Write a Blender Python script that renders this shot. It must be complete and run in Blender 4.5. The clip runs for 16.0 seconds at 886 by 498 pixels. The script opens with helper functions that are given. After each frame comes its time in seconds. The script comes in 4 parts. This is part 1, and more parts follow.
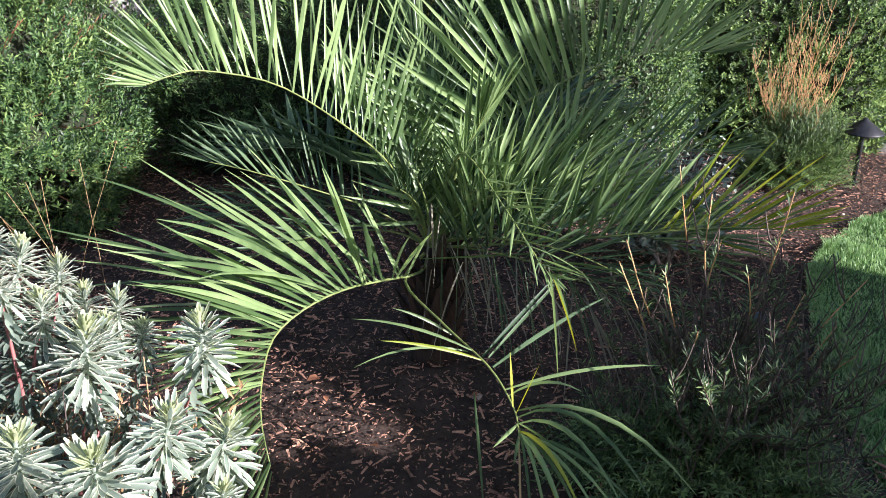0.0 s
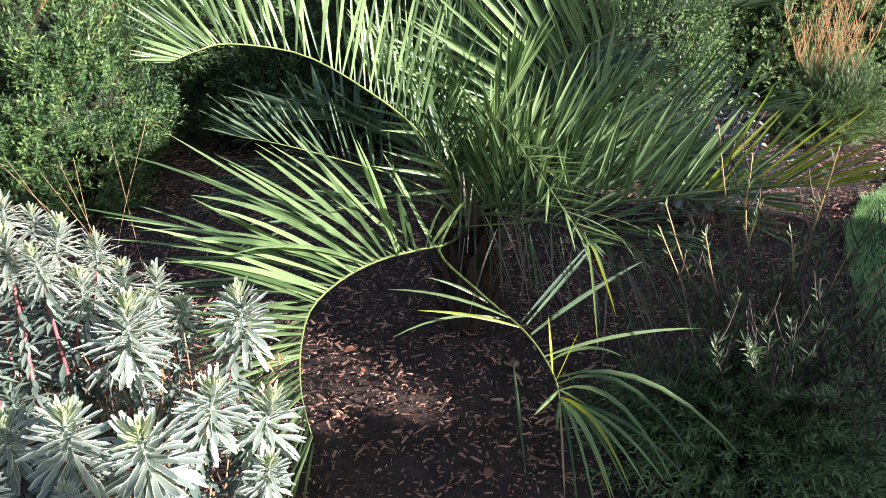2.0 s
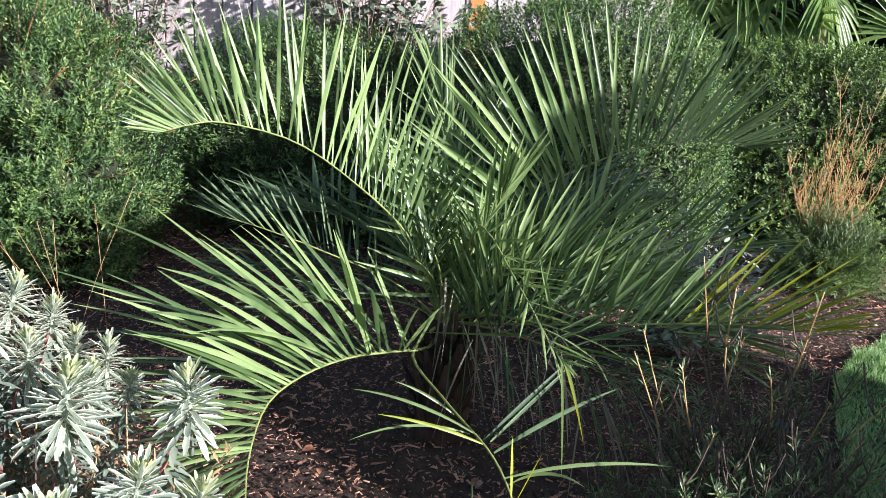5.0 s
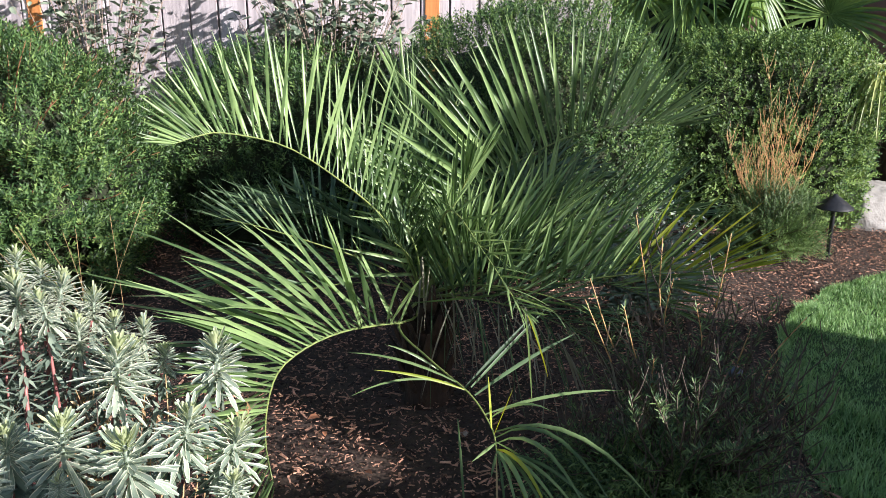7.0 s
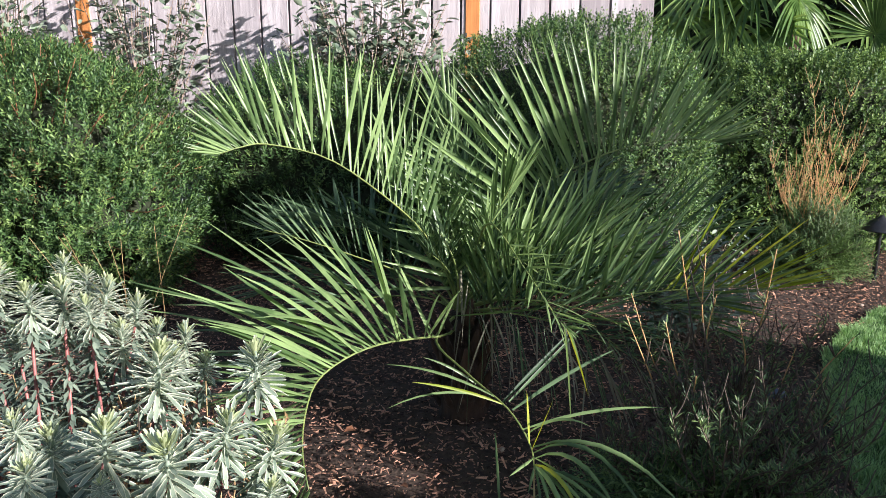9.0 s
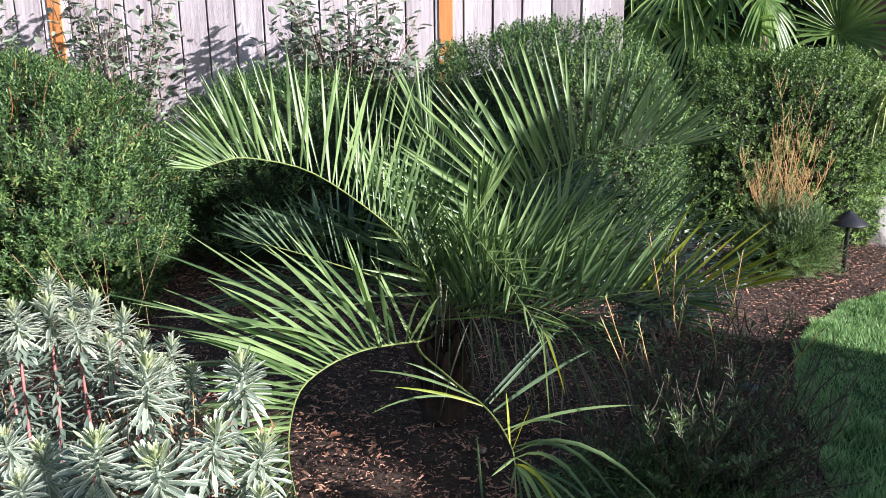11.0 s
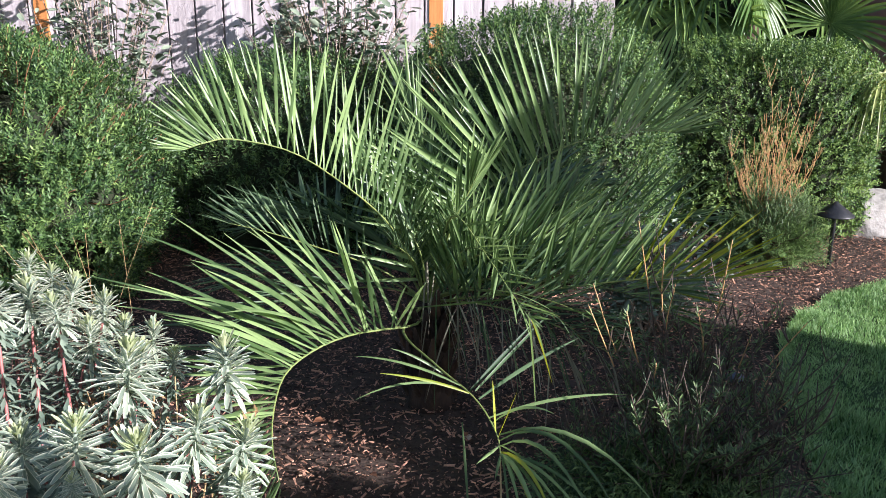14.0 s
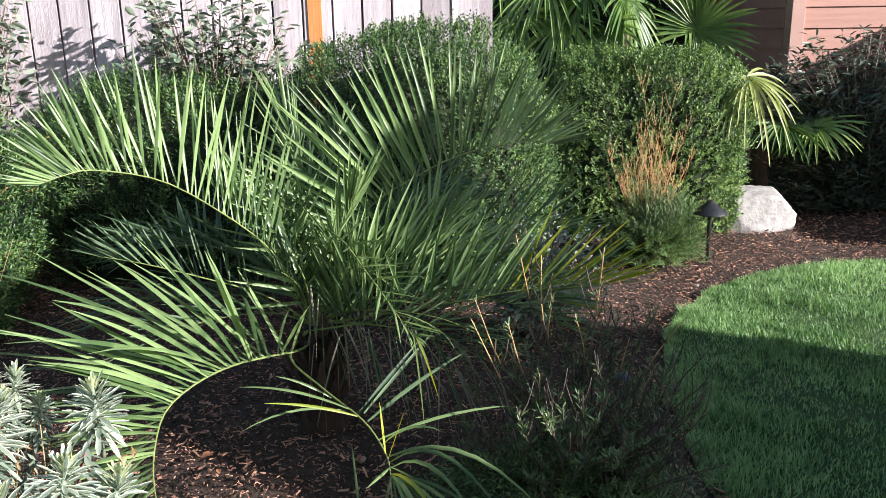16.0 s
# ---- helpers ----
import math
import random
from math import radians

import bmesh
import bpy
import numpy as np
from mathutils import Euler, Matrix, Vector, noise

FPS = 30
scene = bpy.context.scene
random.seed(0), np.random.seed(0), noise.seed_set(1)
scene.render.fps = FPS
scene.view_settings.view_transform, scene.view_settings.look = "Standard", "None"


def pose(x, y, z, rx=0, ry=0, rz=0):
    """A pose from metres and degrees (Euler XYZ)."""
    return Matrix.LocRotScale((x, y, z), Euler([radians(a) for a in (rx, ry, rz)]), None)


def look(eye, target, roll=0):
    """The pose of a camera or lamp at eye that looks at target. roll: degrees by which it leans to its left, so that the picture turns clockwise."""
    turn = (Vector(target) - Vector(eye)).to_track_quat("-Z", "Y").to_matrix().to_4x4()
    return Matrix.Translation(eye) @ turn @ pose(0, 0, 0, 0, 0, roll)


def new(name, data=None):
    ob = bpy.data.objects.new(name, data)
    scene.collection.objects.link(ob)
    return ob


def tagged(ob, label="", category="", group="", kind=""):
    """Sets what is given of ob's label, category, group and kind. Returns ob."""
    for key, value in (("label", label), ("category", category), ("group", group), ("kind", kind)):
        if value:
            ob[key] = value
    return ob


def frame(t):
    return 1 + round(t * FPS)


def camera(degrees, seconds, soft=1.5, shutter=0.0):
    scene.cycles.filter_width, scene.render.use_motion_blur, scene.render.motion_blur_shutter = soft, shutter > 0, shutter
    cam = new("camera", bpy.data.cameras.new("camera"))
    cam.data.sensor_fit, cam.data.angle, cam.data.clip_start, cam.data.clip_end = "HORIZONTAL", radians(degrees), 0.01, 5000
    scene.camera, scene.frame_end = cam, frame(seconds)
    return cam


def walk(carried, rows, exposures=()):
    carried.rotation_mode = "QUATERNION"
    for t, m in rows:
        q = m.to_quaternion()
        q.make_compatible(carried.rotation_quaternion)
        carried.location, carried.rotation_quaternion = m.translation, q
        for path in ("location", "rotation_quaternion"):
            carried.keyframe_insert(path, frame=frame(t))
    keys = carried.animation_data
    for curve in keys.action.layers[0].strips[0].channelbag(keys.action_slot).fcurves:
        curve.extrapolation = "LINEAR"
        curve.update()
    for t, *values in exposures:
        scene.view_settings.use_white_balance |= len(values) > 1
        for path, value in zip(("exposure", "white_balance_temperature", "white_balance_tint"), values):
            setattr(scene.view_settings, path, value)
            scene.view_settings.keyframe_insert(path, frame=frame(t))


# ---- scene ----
cam = camera(56.3, 16.0, soft=0.8)
PATH = [
    (0, (0.132, 0.125, 1.434), (0.025, 1.969, 0.665), 0.2),
    (0.5, (0.135, 0.126, 1.433), (-0.019, 1.955, 0.64), -0.7),
    (1, (0.117, 0.132, 1.421), (-0.072, 1.941, 0.588), -1.2),
    (1.5, (0.115, 0.126, 1.426), (-0.072, 1.932, 0.587), -1.7),
    (2, (0.112, 0.139, 1.427), (-0.058, 1.947, 0.59), -2.3),
    (2.5, (0.114, 0.134, 1.436), (-0.009, 1.972, 0.658), -1.3),
    (3, (0.108, 0.131, 1.444), (-0.004, 2.014, 0.779), -0.0),
    (3.5, (0.107, 0.12, 1.445), (-0.028, 2.02, 0.834), 0.4),
    (4, (0.119, 0.129, 1.449), (-0.033, 2.023, 0.824), -0.5),
    (4.5, (0.127, 0.116, 1.464), (-0.044, 2.004, 0.828), 1.0),
    (5, (0.163, 0.185, 1.396), (-0.02, 2.087, 0.807), 4.1),
    (5.2, (0.186, 0.226, 1.371), (0.055, 2.138, 0.799), 4.0),
    (7.3, (0.193, -0.188, 1.413), (0.039, 1.725, 0.851), -0.8),
    (7.5, (0.197, -0.197, 1.407), (-0.002, 1.722, 0.879), -1.3),
    (8, (0.199, -0.22, 1.411), (-0.039, 1.701, 0.907), -1.9),
    (8.5, (0.187, -0.209, 1.416), (-0.042, 1.713, 0.911), -0.6),
    (9, (0.181, -0.153, 1.392), (-0.026, 1.767, 0.873), 0.3),
    (11.3, (0.188, -0.204, 1.425), (0.033, 1.721, 0.908), -0.7),
    (11.5, (0.187, -0.203, 1.421), (0.026, 1.724, 0.91), -0.8),
    (12, (0.18, -0.204, 1.418), (0.02, 1.721, 0.9), -0.2),
    (12.5, (0.186, -0.201, 1.413), (0.031, 1.72, 0.88), 0.3),
    (13, (0.184, -0.189, 1.412), (0.045, 1.73, 0.863), 0.6),
    (13.5, (0.183, -0.18, 1.414), (0.052, 1.738, 0.864), 0.6),
    (14, (0.183, -0.18, 1.416), (0.059, 1.739, 0.866), 0.4),
    (14.5, (0.183, -0.166, 1.417), (0.052, 1.748, 0.852), -0.1),
    (15, (0.188, -0.16, 1.409), (0.046, 1.75, 0.831), -0.1),
    (15.5, (0.195, -0.158, 1.397), (0.072, 1.75, 0.81), 0.4),
    (16, (0.238, -0.162, 1.433), (0.352, 1.765, 0.908), -0.9),
]
walk(cam, [(t, look(eye, target, roll)) for t, eye, target, roll in PATH], exposures=[(0, 1.34, 6200, 21), (1.0, 1.42, 6200, 21), (2.0, 1.43, 6200, 21), (3.0, 1.32, 6200, 20), (5.0, 1.27, 6250, 19), (7.5, 0.98, 6500, 13), (8.0, 0.90, 6550, 13), (8.5, 0.98, 6500, 13), (11.5, 1.13, 6200, 16), (13.5, 1.17, 6200, 17), (16, 1.19, 6400, 13)])

# ---- sun and sky ----
SUN_FROM = Vector((0.88, -0.47, 0.415)).normalized()
world = bpy.data.worlds.new("sky")
scene.world = world
world.use_nodes = True
wn = world.node_tree
sky = wn.nodes.new("ShaderNodeTexSky")
sky.sky_type, sky.sun_disc = "NISHITA", False
sky.sun_elevation, sky.sun_rotation = math.asin(SUN_FROM.z), math.atan2(SUN_FROM.x, SUN_FROM.y)
wn.nodes["Background"].inputs["Strength"].default_value = 0.074
wn.links.new(sky.outputs[0], wn.nodes["Background"].inputs["Color"])
sun = new("sun", bpy.data.lights.new("sun", "SUN"))
sun.data.energy, sun.data.angle, sun.data.color = 5.0, radians(0.5), (1.0, 0.962, 0.955)
sun.matrix_world = look(SUN_FROM * 20, (0, 0, 0))
rng = np.random.default_rng(7)


# ---- materials ----
def material(name, dark, light, rough=0.6, scale=30.0, detail=6.0, bump=0.2, bump_scale=120.0, trans=0.0, metal=0.0, island=0.35,
             per_object=0.0, gloss=0.5, stretch=(1, 1, 1), blotch=None):
    """A procedural surface: two tones mixed by noise at two scales and by piece, fine relief, and for leaves light through them."""
    m = bpy.data.materials.new(name)
    m.use_nodes = True
    t = m.node_tree
    N, L = t.nodes, t.links
    p, out = N["Principled BSDF"], N["Material Output"]
    co = N.new("ShaderNodeTexCoord")
    mp = N.new("ShaderNodeMapping")
    mp.inputs["Scale"].default_value = stretch
    L.new(co.outputs["Object"], mp.inputs["Vector"])
    a = N.new("ShaderNodeTexNoise")
    a.inputs["Scale"].default_value, a.inputs["Detail"].default_value = scale, detail
    b = N.new("ShaderNodeTexNoise")
    b.inputs["Scale"].default_value, b.inputs["Detail"].default_value = scale * 0.13, 3
    for n in (a, b):
        L.new(mp.outputs[0], n.inputs["Vector"])
    mix = N.new("ShaderNodeMath")
    mix.operation = "MULTIPLY_ADD"
    L.new(a.outputs[0], mix.inputs[0])
    mix.inputs[1].default_value = 0.9
    sub = N.new("ShaderNodeMath")
    sub.operation = "MULTIPLY_ADD"
    L.new(b.outputs[0], sub.inputs[0])
    sub.inputs[1].default_value, sub.inputs[2].default_value = 0.9, -0.4
    L.new(sub.outputs[0], mix.inputs[2])
    fac = mix.outputs[0]
    geo = N.new("ShaderNodeNewGeometry")
    for source, weight in ((geo.outputs["Random Per Island"], island), (None, per_object)):
        if weight:
            if source is None:
                source = N.new("ShaderNodeObjectInfo").outputs["Random"]
            q = N.new("ShaderNodeMath")
            q.operation = "MULTIPLY_ADD"
            L.new(source, q.inputs[0])
            q.inputs[1].default_value = weight
            w = N.new("ShaderNodeMath")
            w.operation = "ADD"
            L.new(fac, q.inputs[2])
            L.new(q.outputs[0], w.inputs[0])
            w.inputs[1].default_value = -weight / 2
            fac = w.outputs[0]
    ramp = N.new("ShaderNodeValToRGB")
    ramp.color_ramp.elements[0].position, ramp.color_ramp.elements[0].color = 0.22, (*dark, 1)
    ramp.color_ramp.elements[1].position, ramp.color_ramp.elements[1].color = 0.78, (*light, 1)
    L.new(fac, ramp.inputs[0])
    colour = ramp.outputs[0]
    if blotch:
        v = N.new("ShaderNodeTexNoise")
        v.inputs["Scale"].default_value, v.inputs["Detail"].default_value = blotch[1], 4
        L.new(mp.outputs[0], v.inputs["Vector"])
        r2 = N.new("ShaderNodeMapRange")
        r2.inputs[1].default_value, r2.inputs[2].default_value = blotch[2], blotch[2] + 0.12
        L.new(v.outputs[0], r2.inputs[0])
        mc = N.new("ShaderNodeMix")
        mc.data_type = "RGBA"
        L.new(r2.outputs[0], mc.inputs[0])
        L.new(colour, mc.inputs[6])
        mc.inputs[7].default_value = (*blotch[0], 1)
        colour = mc.outputs[2]
    L.new(colour, p.inputs["Base Color"])
    p.inputs["Roughness"].default_value, p.inputs["Metallic"].default_value = rough, metal
    p.inputs["Specular IOR Level"].default_value = gloss
    if bump:
        c = N.new("ShaderNodeTexNoise")
        c.inputs["Scale"].default_value, c.inputs["Detail"].default_value = bump_scale, 5
        L.new(mp.outputs[0], c.inputs["Vector"])
        d = N.new("ShaderNodeBump")
        d.inputs["Strength"].default_value, d.inputs["Distance"].default_value = bump, 0.01
        L.new(c.outputs[0], d.inputs["Height"])
        L.new(d.outputs[0], p.inputs["Normal"])
    if trans:
        tr = N.new("ShaderNodeBsdfTranslucent")
        hs = N.new("ShaderNodeHueSaturation")
        hs.inputs["Hue"].default_value, hs.inputs["Saturation"].default_value, hs.inputs["Value"].default_value = 0.485, 1.15, 1.3
        L.new(colour, hs.inputs["Color"])
        L.new(hs.outputs[0], tr.inputs["Color"])
        ms = N.new("ShaderNodeMixShader")
        ms.inputs[0].default_value = trans
        L.new(p.outputs[0], ms.inputs[1])
        L.new(tr.outputs[0], ms.inputs[2])
        L.new(ms.outputs[0], out.inputs["Surface"])
    return m


MAT = {
    "soil": material("soil", (0.030, 0.019, 0.013), (0.085, 0.055, 0.038), 0.95, 40, bump=0.9, bump_scale=70, island=0),
    "bark": material("bark_chips", (0.030, 0.014, 0.010), (0.72, 0.39, 0.255), 0.85, 60, bump=0.5, bump_scale=250, island=0.95),
    "turf": material("turf", (0.02, 0.05, 0.012), (0.05, 0.10, 0.02), 0.9, 60, bump=0.6, island=0),
    "grass": material("grass_blades", (0.085, 0.195, 0.055), (0.380, 0.570, 0.250), 0.5, 8, bump=0, trans=0.35, island=0.5),
    "palm": material("palm_leaflets", (0.084, 0.146, 0.054), (0.300, 0.425, 0.172), 0.32, 14, bump=0.08, bump_scale=300, trans=0.34, island=0.5, per_object=0.9, gloss=0.5),
    # darker copy of the palm leaflets, shade under the crown put into the colour
    "palm_shade": material("palm_leaflets_painted_shade", (0.036, 0.074, 0.033), (0.125, 0.195, 0.096), 0.42, 14, bump=0.08, bump_scale=300, trans=0.22, island=0.5, per_object=0.8, gloss=0.3),
    "palm_yellow": material("palm_leaflets_yellowing", (0.22, 0.29, 0.03), (0.44, 0.47, 0.07), 0.40, 14, bump=0.05, trans=0.35, island=0.4, per_object=0.6),
    "palm_old": material("palm_leaflets_dry", (0.14, 0.13, 0.09), (0.32, 0.30, 0.22), 0.7, 14, bump=0.05, trans=0.15, island=0.4, per_object=0.4),
    "rachis": material("palm_rachis", (0.11, 0.16, 0.045), (0.26, 0.30, 0.09), 0.45, 20, bump=0.1, island=0),
    "trunk": material("palm_trunk", (0.020, 0.012, 0.008), (0.085, 0.046, 0.029), 0.9, 40, bump=0.9, bump_scale=90, island=0.4, stretch=(1, 1, 0.3)),
    "box": material("hedge_leaves", (0.019, 0.050, 0.016), (0.098, 0.182, 0.056), 0.44, 6, bump=0, gloss=0.38, trans=0.12, island=1.0),
    "box_fresh": material("hedge_leaves_fresh", (0.066, 0.132, 0.036), (0.250, 0.370, 0.115), 0.46, 6, bump=0, gloss=0.34, trans=0.25, island=0.8),
    "box_dark": material("hedge_leaves_dark", (0.026, 0.062, 0.024), (0.095, 0.175, 0.062), 0.42, 6, bump=0, gloss=0.42, trans=0.12, island=0.6),
    "inner": material("hedge_inside_shade", (0.010, 0.016, 0.006), (0.035, 0.045, 0.016), 0.9, 25, bump=0.9, bump_scale=60, island=0),
    "twig": material("brown_twigs", (0.050, 0.036, 0.028), (0.150, 0.108, 0.080), 0.8, 40, bump=0.2, island=0.5),
    "orange": material("orange_twigs", (0.42, 0.21, 0.08), (0.68, 0.41, 0.19), 0.6, 40, bump=0.1, island=0.5),
    "needle": material("needle_leaves", (0.042, 0.085, 0.030), (0.165, 0.260, 0.085), 0.5, 10, bump=0, trans=0.2, island=0.6),
    "needle_dark": material("needle_leaves_dark", (0.036, 0.075, 0.026), (0.190, 0.285, 0.095), 0.5, 10, bump=0, trans=0.15, island=0.8),
    "sage": material("grey_leaves", (0.14, 0.19, 0.13), (0.34, 0.40, 0.30), 0.7, 20, bump=0.1, trans=0.1, island=0.5),
    "eu_green": material("euphorbia_leaf_centre", (0.20, 0.27, 0.20), (0.38, 0.45, 0.34), 0.55, 30, bump=0.05, trans=0.2, island=0.4),
    "eu_cream": material("euphorbia_leaf_margin", (0.62, 0.64, 0.48), (0.86, 0.86, 0.70), 0.55, 30, bump=0.05, trans=0.25, island=0.3),
    "eu_top": material("euphorbia_young_leaves", (0.38, 0.44, 0.24), (0.64, 0.68, 0.42), 0.55, 30, bump=0.05, trans=0.3, island=0.3),
    "eu_old_shade": material("euphorbia_old_and_shaded", (0.10, 0.15, 0.11), (0.25, 0.31, 0.23), 0.65, 30, bump=0.05, trans=0.15, island=0.5),
    "eu_stem": material("euphorbia_stem", (0.20, 0.055, 0.055), (0.40, 0.15, 0.13), 0.5, 30, bump=0.1, island=0.5),
    "straw": material("dry_straw", (0.30, 0.18, 0.08), (0.60, 0.42, 0.22), 0.7, 30, bump=0, island=0.6, trans=0.1),
    "dead": material("dead_leaf", (0.16, 0.06, 0.03), (0.38, 0.17, 0.085), 0.75, 30, bump=0.3, island=0.4),
    "fence": material("weathered_boards", (0.36, 0.315, 0.325), (0.66, 0.60, 0.61), 0.85, 9, bump=0.35, bump_scale=60, island=0, per_object=0.45, stretch=(6, 6, 0.35)),
    "post": material("stained_post", (0.42, 0.15, 0.04), (0.66, 0.27, 0.085), 0.7, 12, bump=0.2, bump_scale=60, island=0, per_object=0.2, stretch=(6, 6, 0.4)),
    "guava": material("guava_leaves", (0.075, 0.115, 0.070), (0.30, 0.36, 0.26), 0.42, 10, bump=0, trans=0.14, island=0.9),
    "guava_wood": material("guava_stems", (0.22, 0.15, 0.11), (0.46, 0.36, 0.29), 0.8, 40, bump=0.2, island=0.4),
    "fan": material("fan_leaves", (0.080, 0.155, 0.040), (0.310, 0.445, 0.135), 0.32, 8, bump=0.05, trans=0.26, island=0.5, per_object=0.6),
    "fan_yellow": material("fan_leaves_yellowing", (0.20, 0.26, 0.07), (0.44, 0.48, 0.17), 0.42, 8, bump=0.05, trans=0.3, island=0.5),
    "shrub": material("dark_shrub_leaves", (0.035, 0.055, 0.034), (0.12, 0.155, 0.105), 0.42, 8, bump=0, trans=0.12, island=0.7),
    "lamp": material("black_powder_coat", (0.012, 0.013, 0.015), (0.026, 0.028, 0.032), 0.42, 60, bump=0.08, bump_scale=400, island=0),
    "bulb": material("frosted_glass", (0.30, 0.30, 0.28), (0.42, 0.42, 0.40), 0.35, 20, bump=0, island=0),
    "rock": material("granite", (0.24, 0.225, 0.205), (0.50, 0.48, 0.45), 0.8, 22, detail=10, bump=0.6, bump_scale=45, island=0, blotch=((0.20, 0.19, 0.165), 5.0, 0.60)),
    "slate": material("blue_grey_stone", (0.06, 0.075, 0.10), (0.13, 0.15, 0.19), 0.55, 30, bump=0.2, island=0),
    "tan_stone": material("tan_stone", (0.32, 0.25, 0.19), (0.52, 0.43, 0.35), 0.7, 60, bump=0.3, island=0),
    "siding": material("painted_siding", (0.36, 0.185, 0.135), (0.46, 0.25, 0.19), 0.7, 6, bump=0.15, bump_scale=60, island=0, per_object=0.15, stretch=(0.4, 6, 6)),
    "corner": material("painted_trim", (0.40, 0.235, 0.185), (0.50, 0.31, 0.25), 0.7, 6, bump=0.1, island=0),
    "roof": material("roof_shingles", (0.05, 0.05, 0.05), (0.12, 0.115, 0.11), 0.9, 20, bump=0.6, island=0),
}


ramp = next(n for n in MAT["bark"].node_tree.nodes if n.type == "VALTORGB").color_ramp
ramp.elements[0].position, ramp.elements[1].position = 0.32, 1.0


# ---- mesh helpers ----
ORIGIN = {}


def mesh_of(name, verts, faces, mats, index=None, smooth=True):
    me = bpy.data.meshes.new(name)
    verts = np.asarray(verts, dtype=np.float64)
    me.from_pydata(verts.tolist(), [], faces if isinstance(faces, list) else faces.tolist())
    for m in mats if isinstance(mats, (list, tuple)) else [mats]:
        me.materials.append(m)
    if index is not None:
        me.polygons.foreach_set("material_index", np.asarray(index, dtype=np.int32))
    if smooth:
        me.polygons.foreach_set("use_smooth", np.ones(len(me.polygons), dtype=bool))
    me.update()
    return me


def thing(name, at, label, category, group="", kind=""):
    ob = new(name)
    ob.empty_display_size = 0.05
    ob.location = at
    ORIGIN[ob] = np.array(at, dtype=float)
    return tagged(ob, label, category, group, kind)


def part(name, geometry, mats, parent, label="", index=None, smooth=True, kind=""):
    """One mesh under a thing or a part, from world-space vertices and faces."""
    o = ORIGIN[parent]
    ob = new(name, mesh_of(name, np.asarray(geometry[0]) - o, geometry[1], mats, index, smooth))
    ob.parent = parent
    ORIGIN[ob] = o
    return tagged(ob, label, kind=kind)


def single(name, geometry, mats, label, category="", kind="", smooth=True, at=None, index=None, group=""):
    """A thing that is one mesh, with its origin at its base."""
    v = np.asarray(geometry[0], dtype=float)
    o = np.array(at if at is not None else (v[:, 0].mean(), v[:, 1].mean(), v[:, 2].min()))
    ob = new(name, mesh_of(name, v - o, geometry[1], mats, index, smooth))
    ob.location = o
    ORIGIN[ob] = o
    return tagged(ob, label, category, group, kind)


def join(pieces):
    vs, fs, n = [], [], 0
    for v, f in pieces:
        v = np.asarray(v)
        vs.append(v)
        fs.extend([[i + n for i in q] for q in (f if isinstance(f, list) else f.tolist())])
        n += len(v)
    return np.concatenate(vs), fs


def unit(v):
    v = np.asarray(v, dtype=float)
    return v / np.maximum(np.linalg.norm(v, axis=-1, keepdims=True), 1e-9)


def spline(points, n):
    """A smooth curve through the points (Catmull-Rom), n samples even in parameter."""
    p = np.asarray(points, dtype=float)
    p = np.vstack([2 * p[0] - p[1], p, 2 * p[-1] - p[-2]])
    u = np.linspace(0, len(p) - 3 - 1e-6, n)
    k = u.astype(int)
    t = (u - k)[:, None]
    a, b, c, d = p[k], p[k + 1], p[k + 2], p[k + 3]
    return 0.5 * (2 * b + (c - a) * t + (2 * a - 5 * b + 4 * c - d) * t ** 2 + (3 * b - a - 3 * c + d) * t ** 3)


def carry(curve, up=(0, 0, 1)):
    """Tangents, and a normal carried along the curve without twist."""
    T = unit(np.gradient(curve, axis=0))
    N = np.zeros_like(T)
    n = np.asarray(up, dtype=float)
    for i, t in enumerate(T):
        n = n - t * n.dot(t)
        n = n / max(np.linalg.norm(n), 1e-9)
        N[i] = n
    return T, N


def tube(points, radii, sides=6, flat=1.0):
    c = np.asarray(points, dtype=float)
    T, N = carry(c, (0.31, 0.2, 0.93))
    B = np.cross(T, N)
    r = np.broadcast_to(np.asarray(radii, dtype=float), (len(c),))
    a = np.arange(sides) * 2 * np.pi / sides
    v = c[:, None] + r[:, None, None] * (np.cos(a)[None, :, None] * B[:, None] + flat * np.sin(a)[None, :, None] * N[:, None])
    f = []
    for i in range(len(c) - 1):
        for k in range(sides):
            m = (k + 1) % sides
            f.append([i * sides + k, i * sides + m, i * sides + sides + m, i * sides + sides + k])
    f += [list(range(sides))[::-1], [(len(c) - 1) * sides + k for k in range(sides)]]
    return v.reshape(-1, 3), f


def box(lo, hi, bevel=0.0):
    bm = bmesh.new()
    bmesh.ops.create_cube(bm, size=1)
    lo, hi = np.array(lo, float), np.array(hi, float)
    for v in bm.verts:
        v.co = Vector(lo + (np.array(v.co) + 0.5) * (hi - lo))
    if bevel:
        bmesh.ops.bevel(bm, geom=bm.edges[:], offset=bevel, segments=1, affect="EDGES")
    bm.verts.index_update()
    out = np.array([v.co[:] for v in bm.verts]), [[v.index for v in f.verts] for f in bm.faces]
    bm.free()
    return out


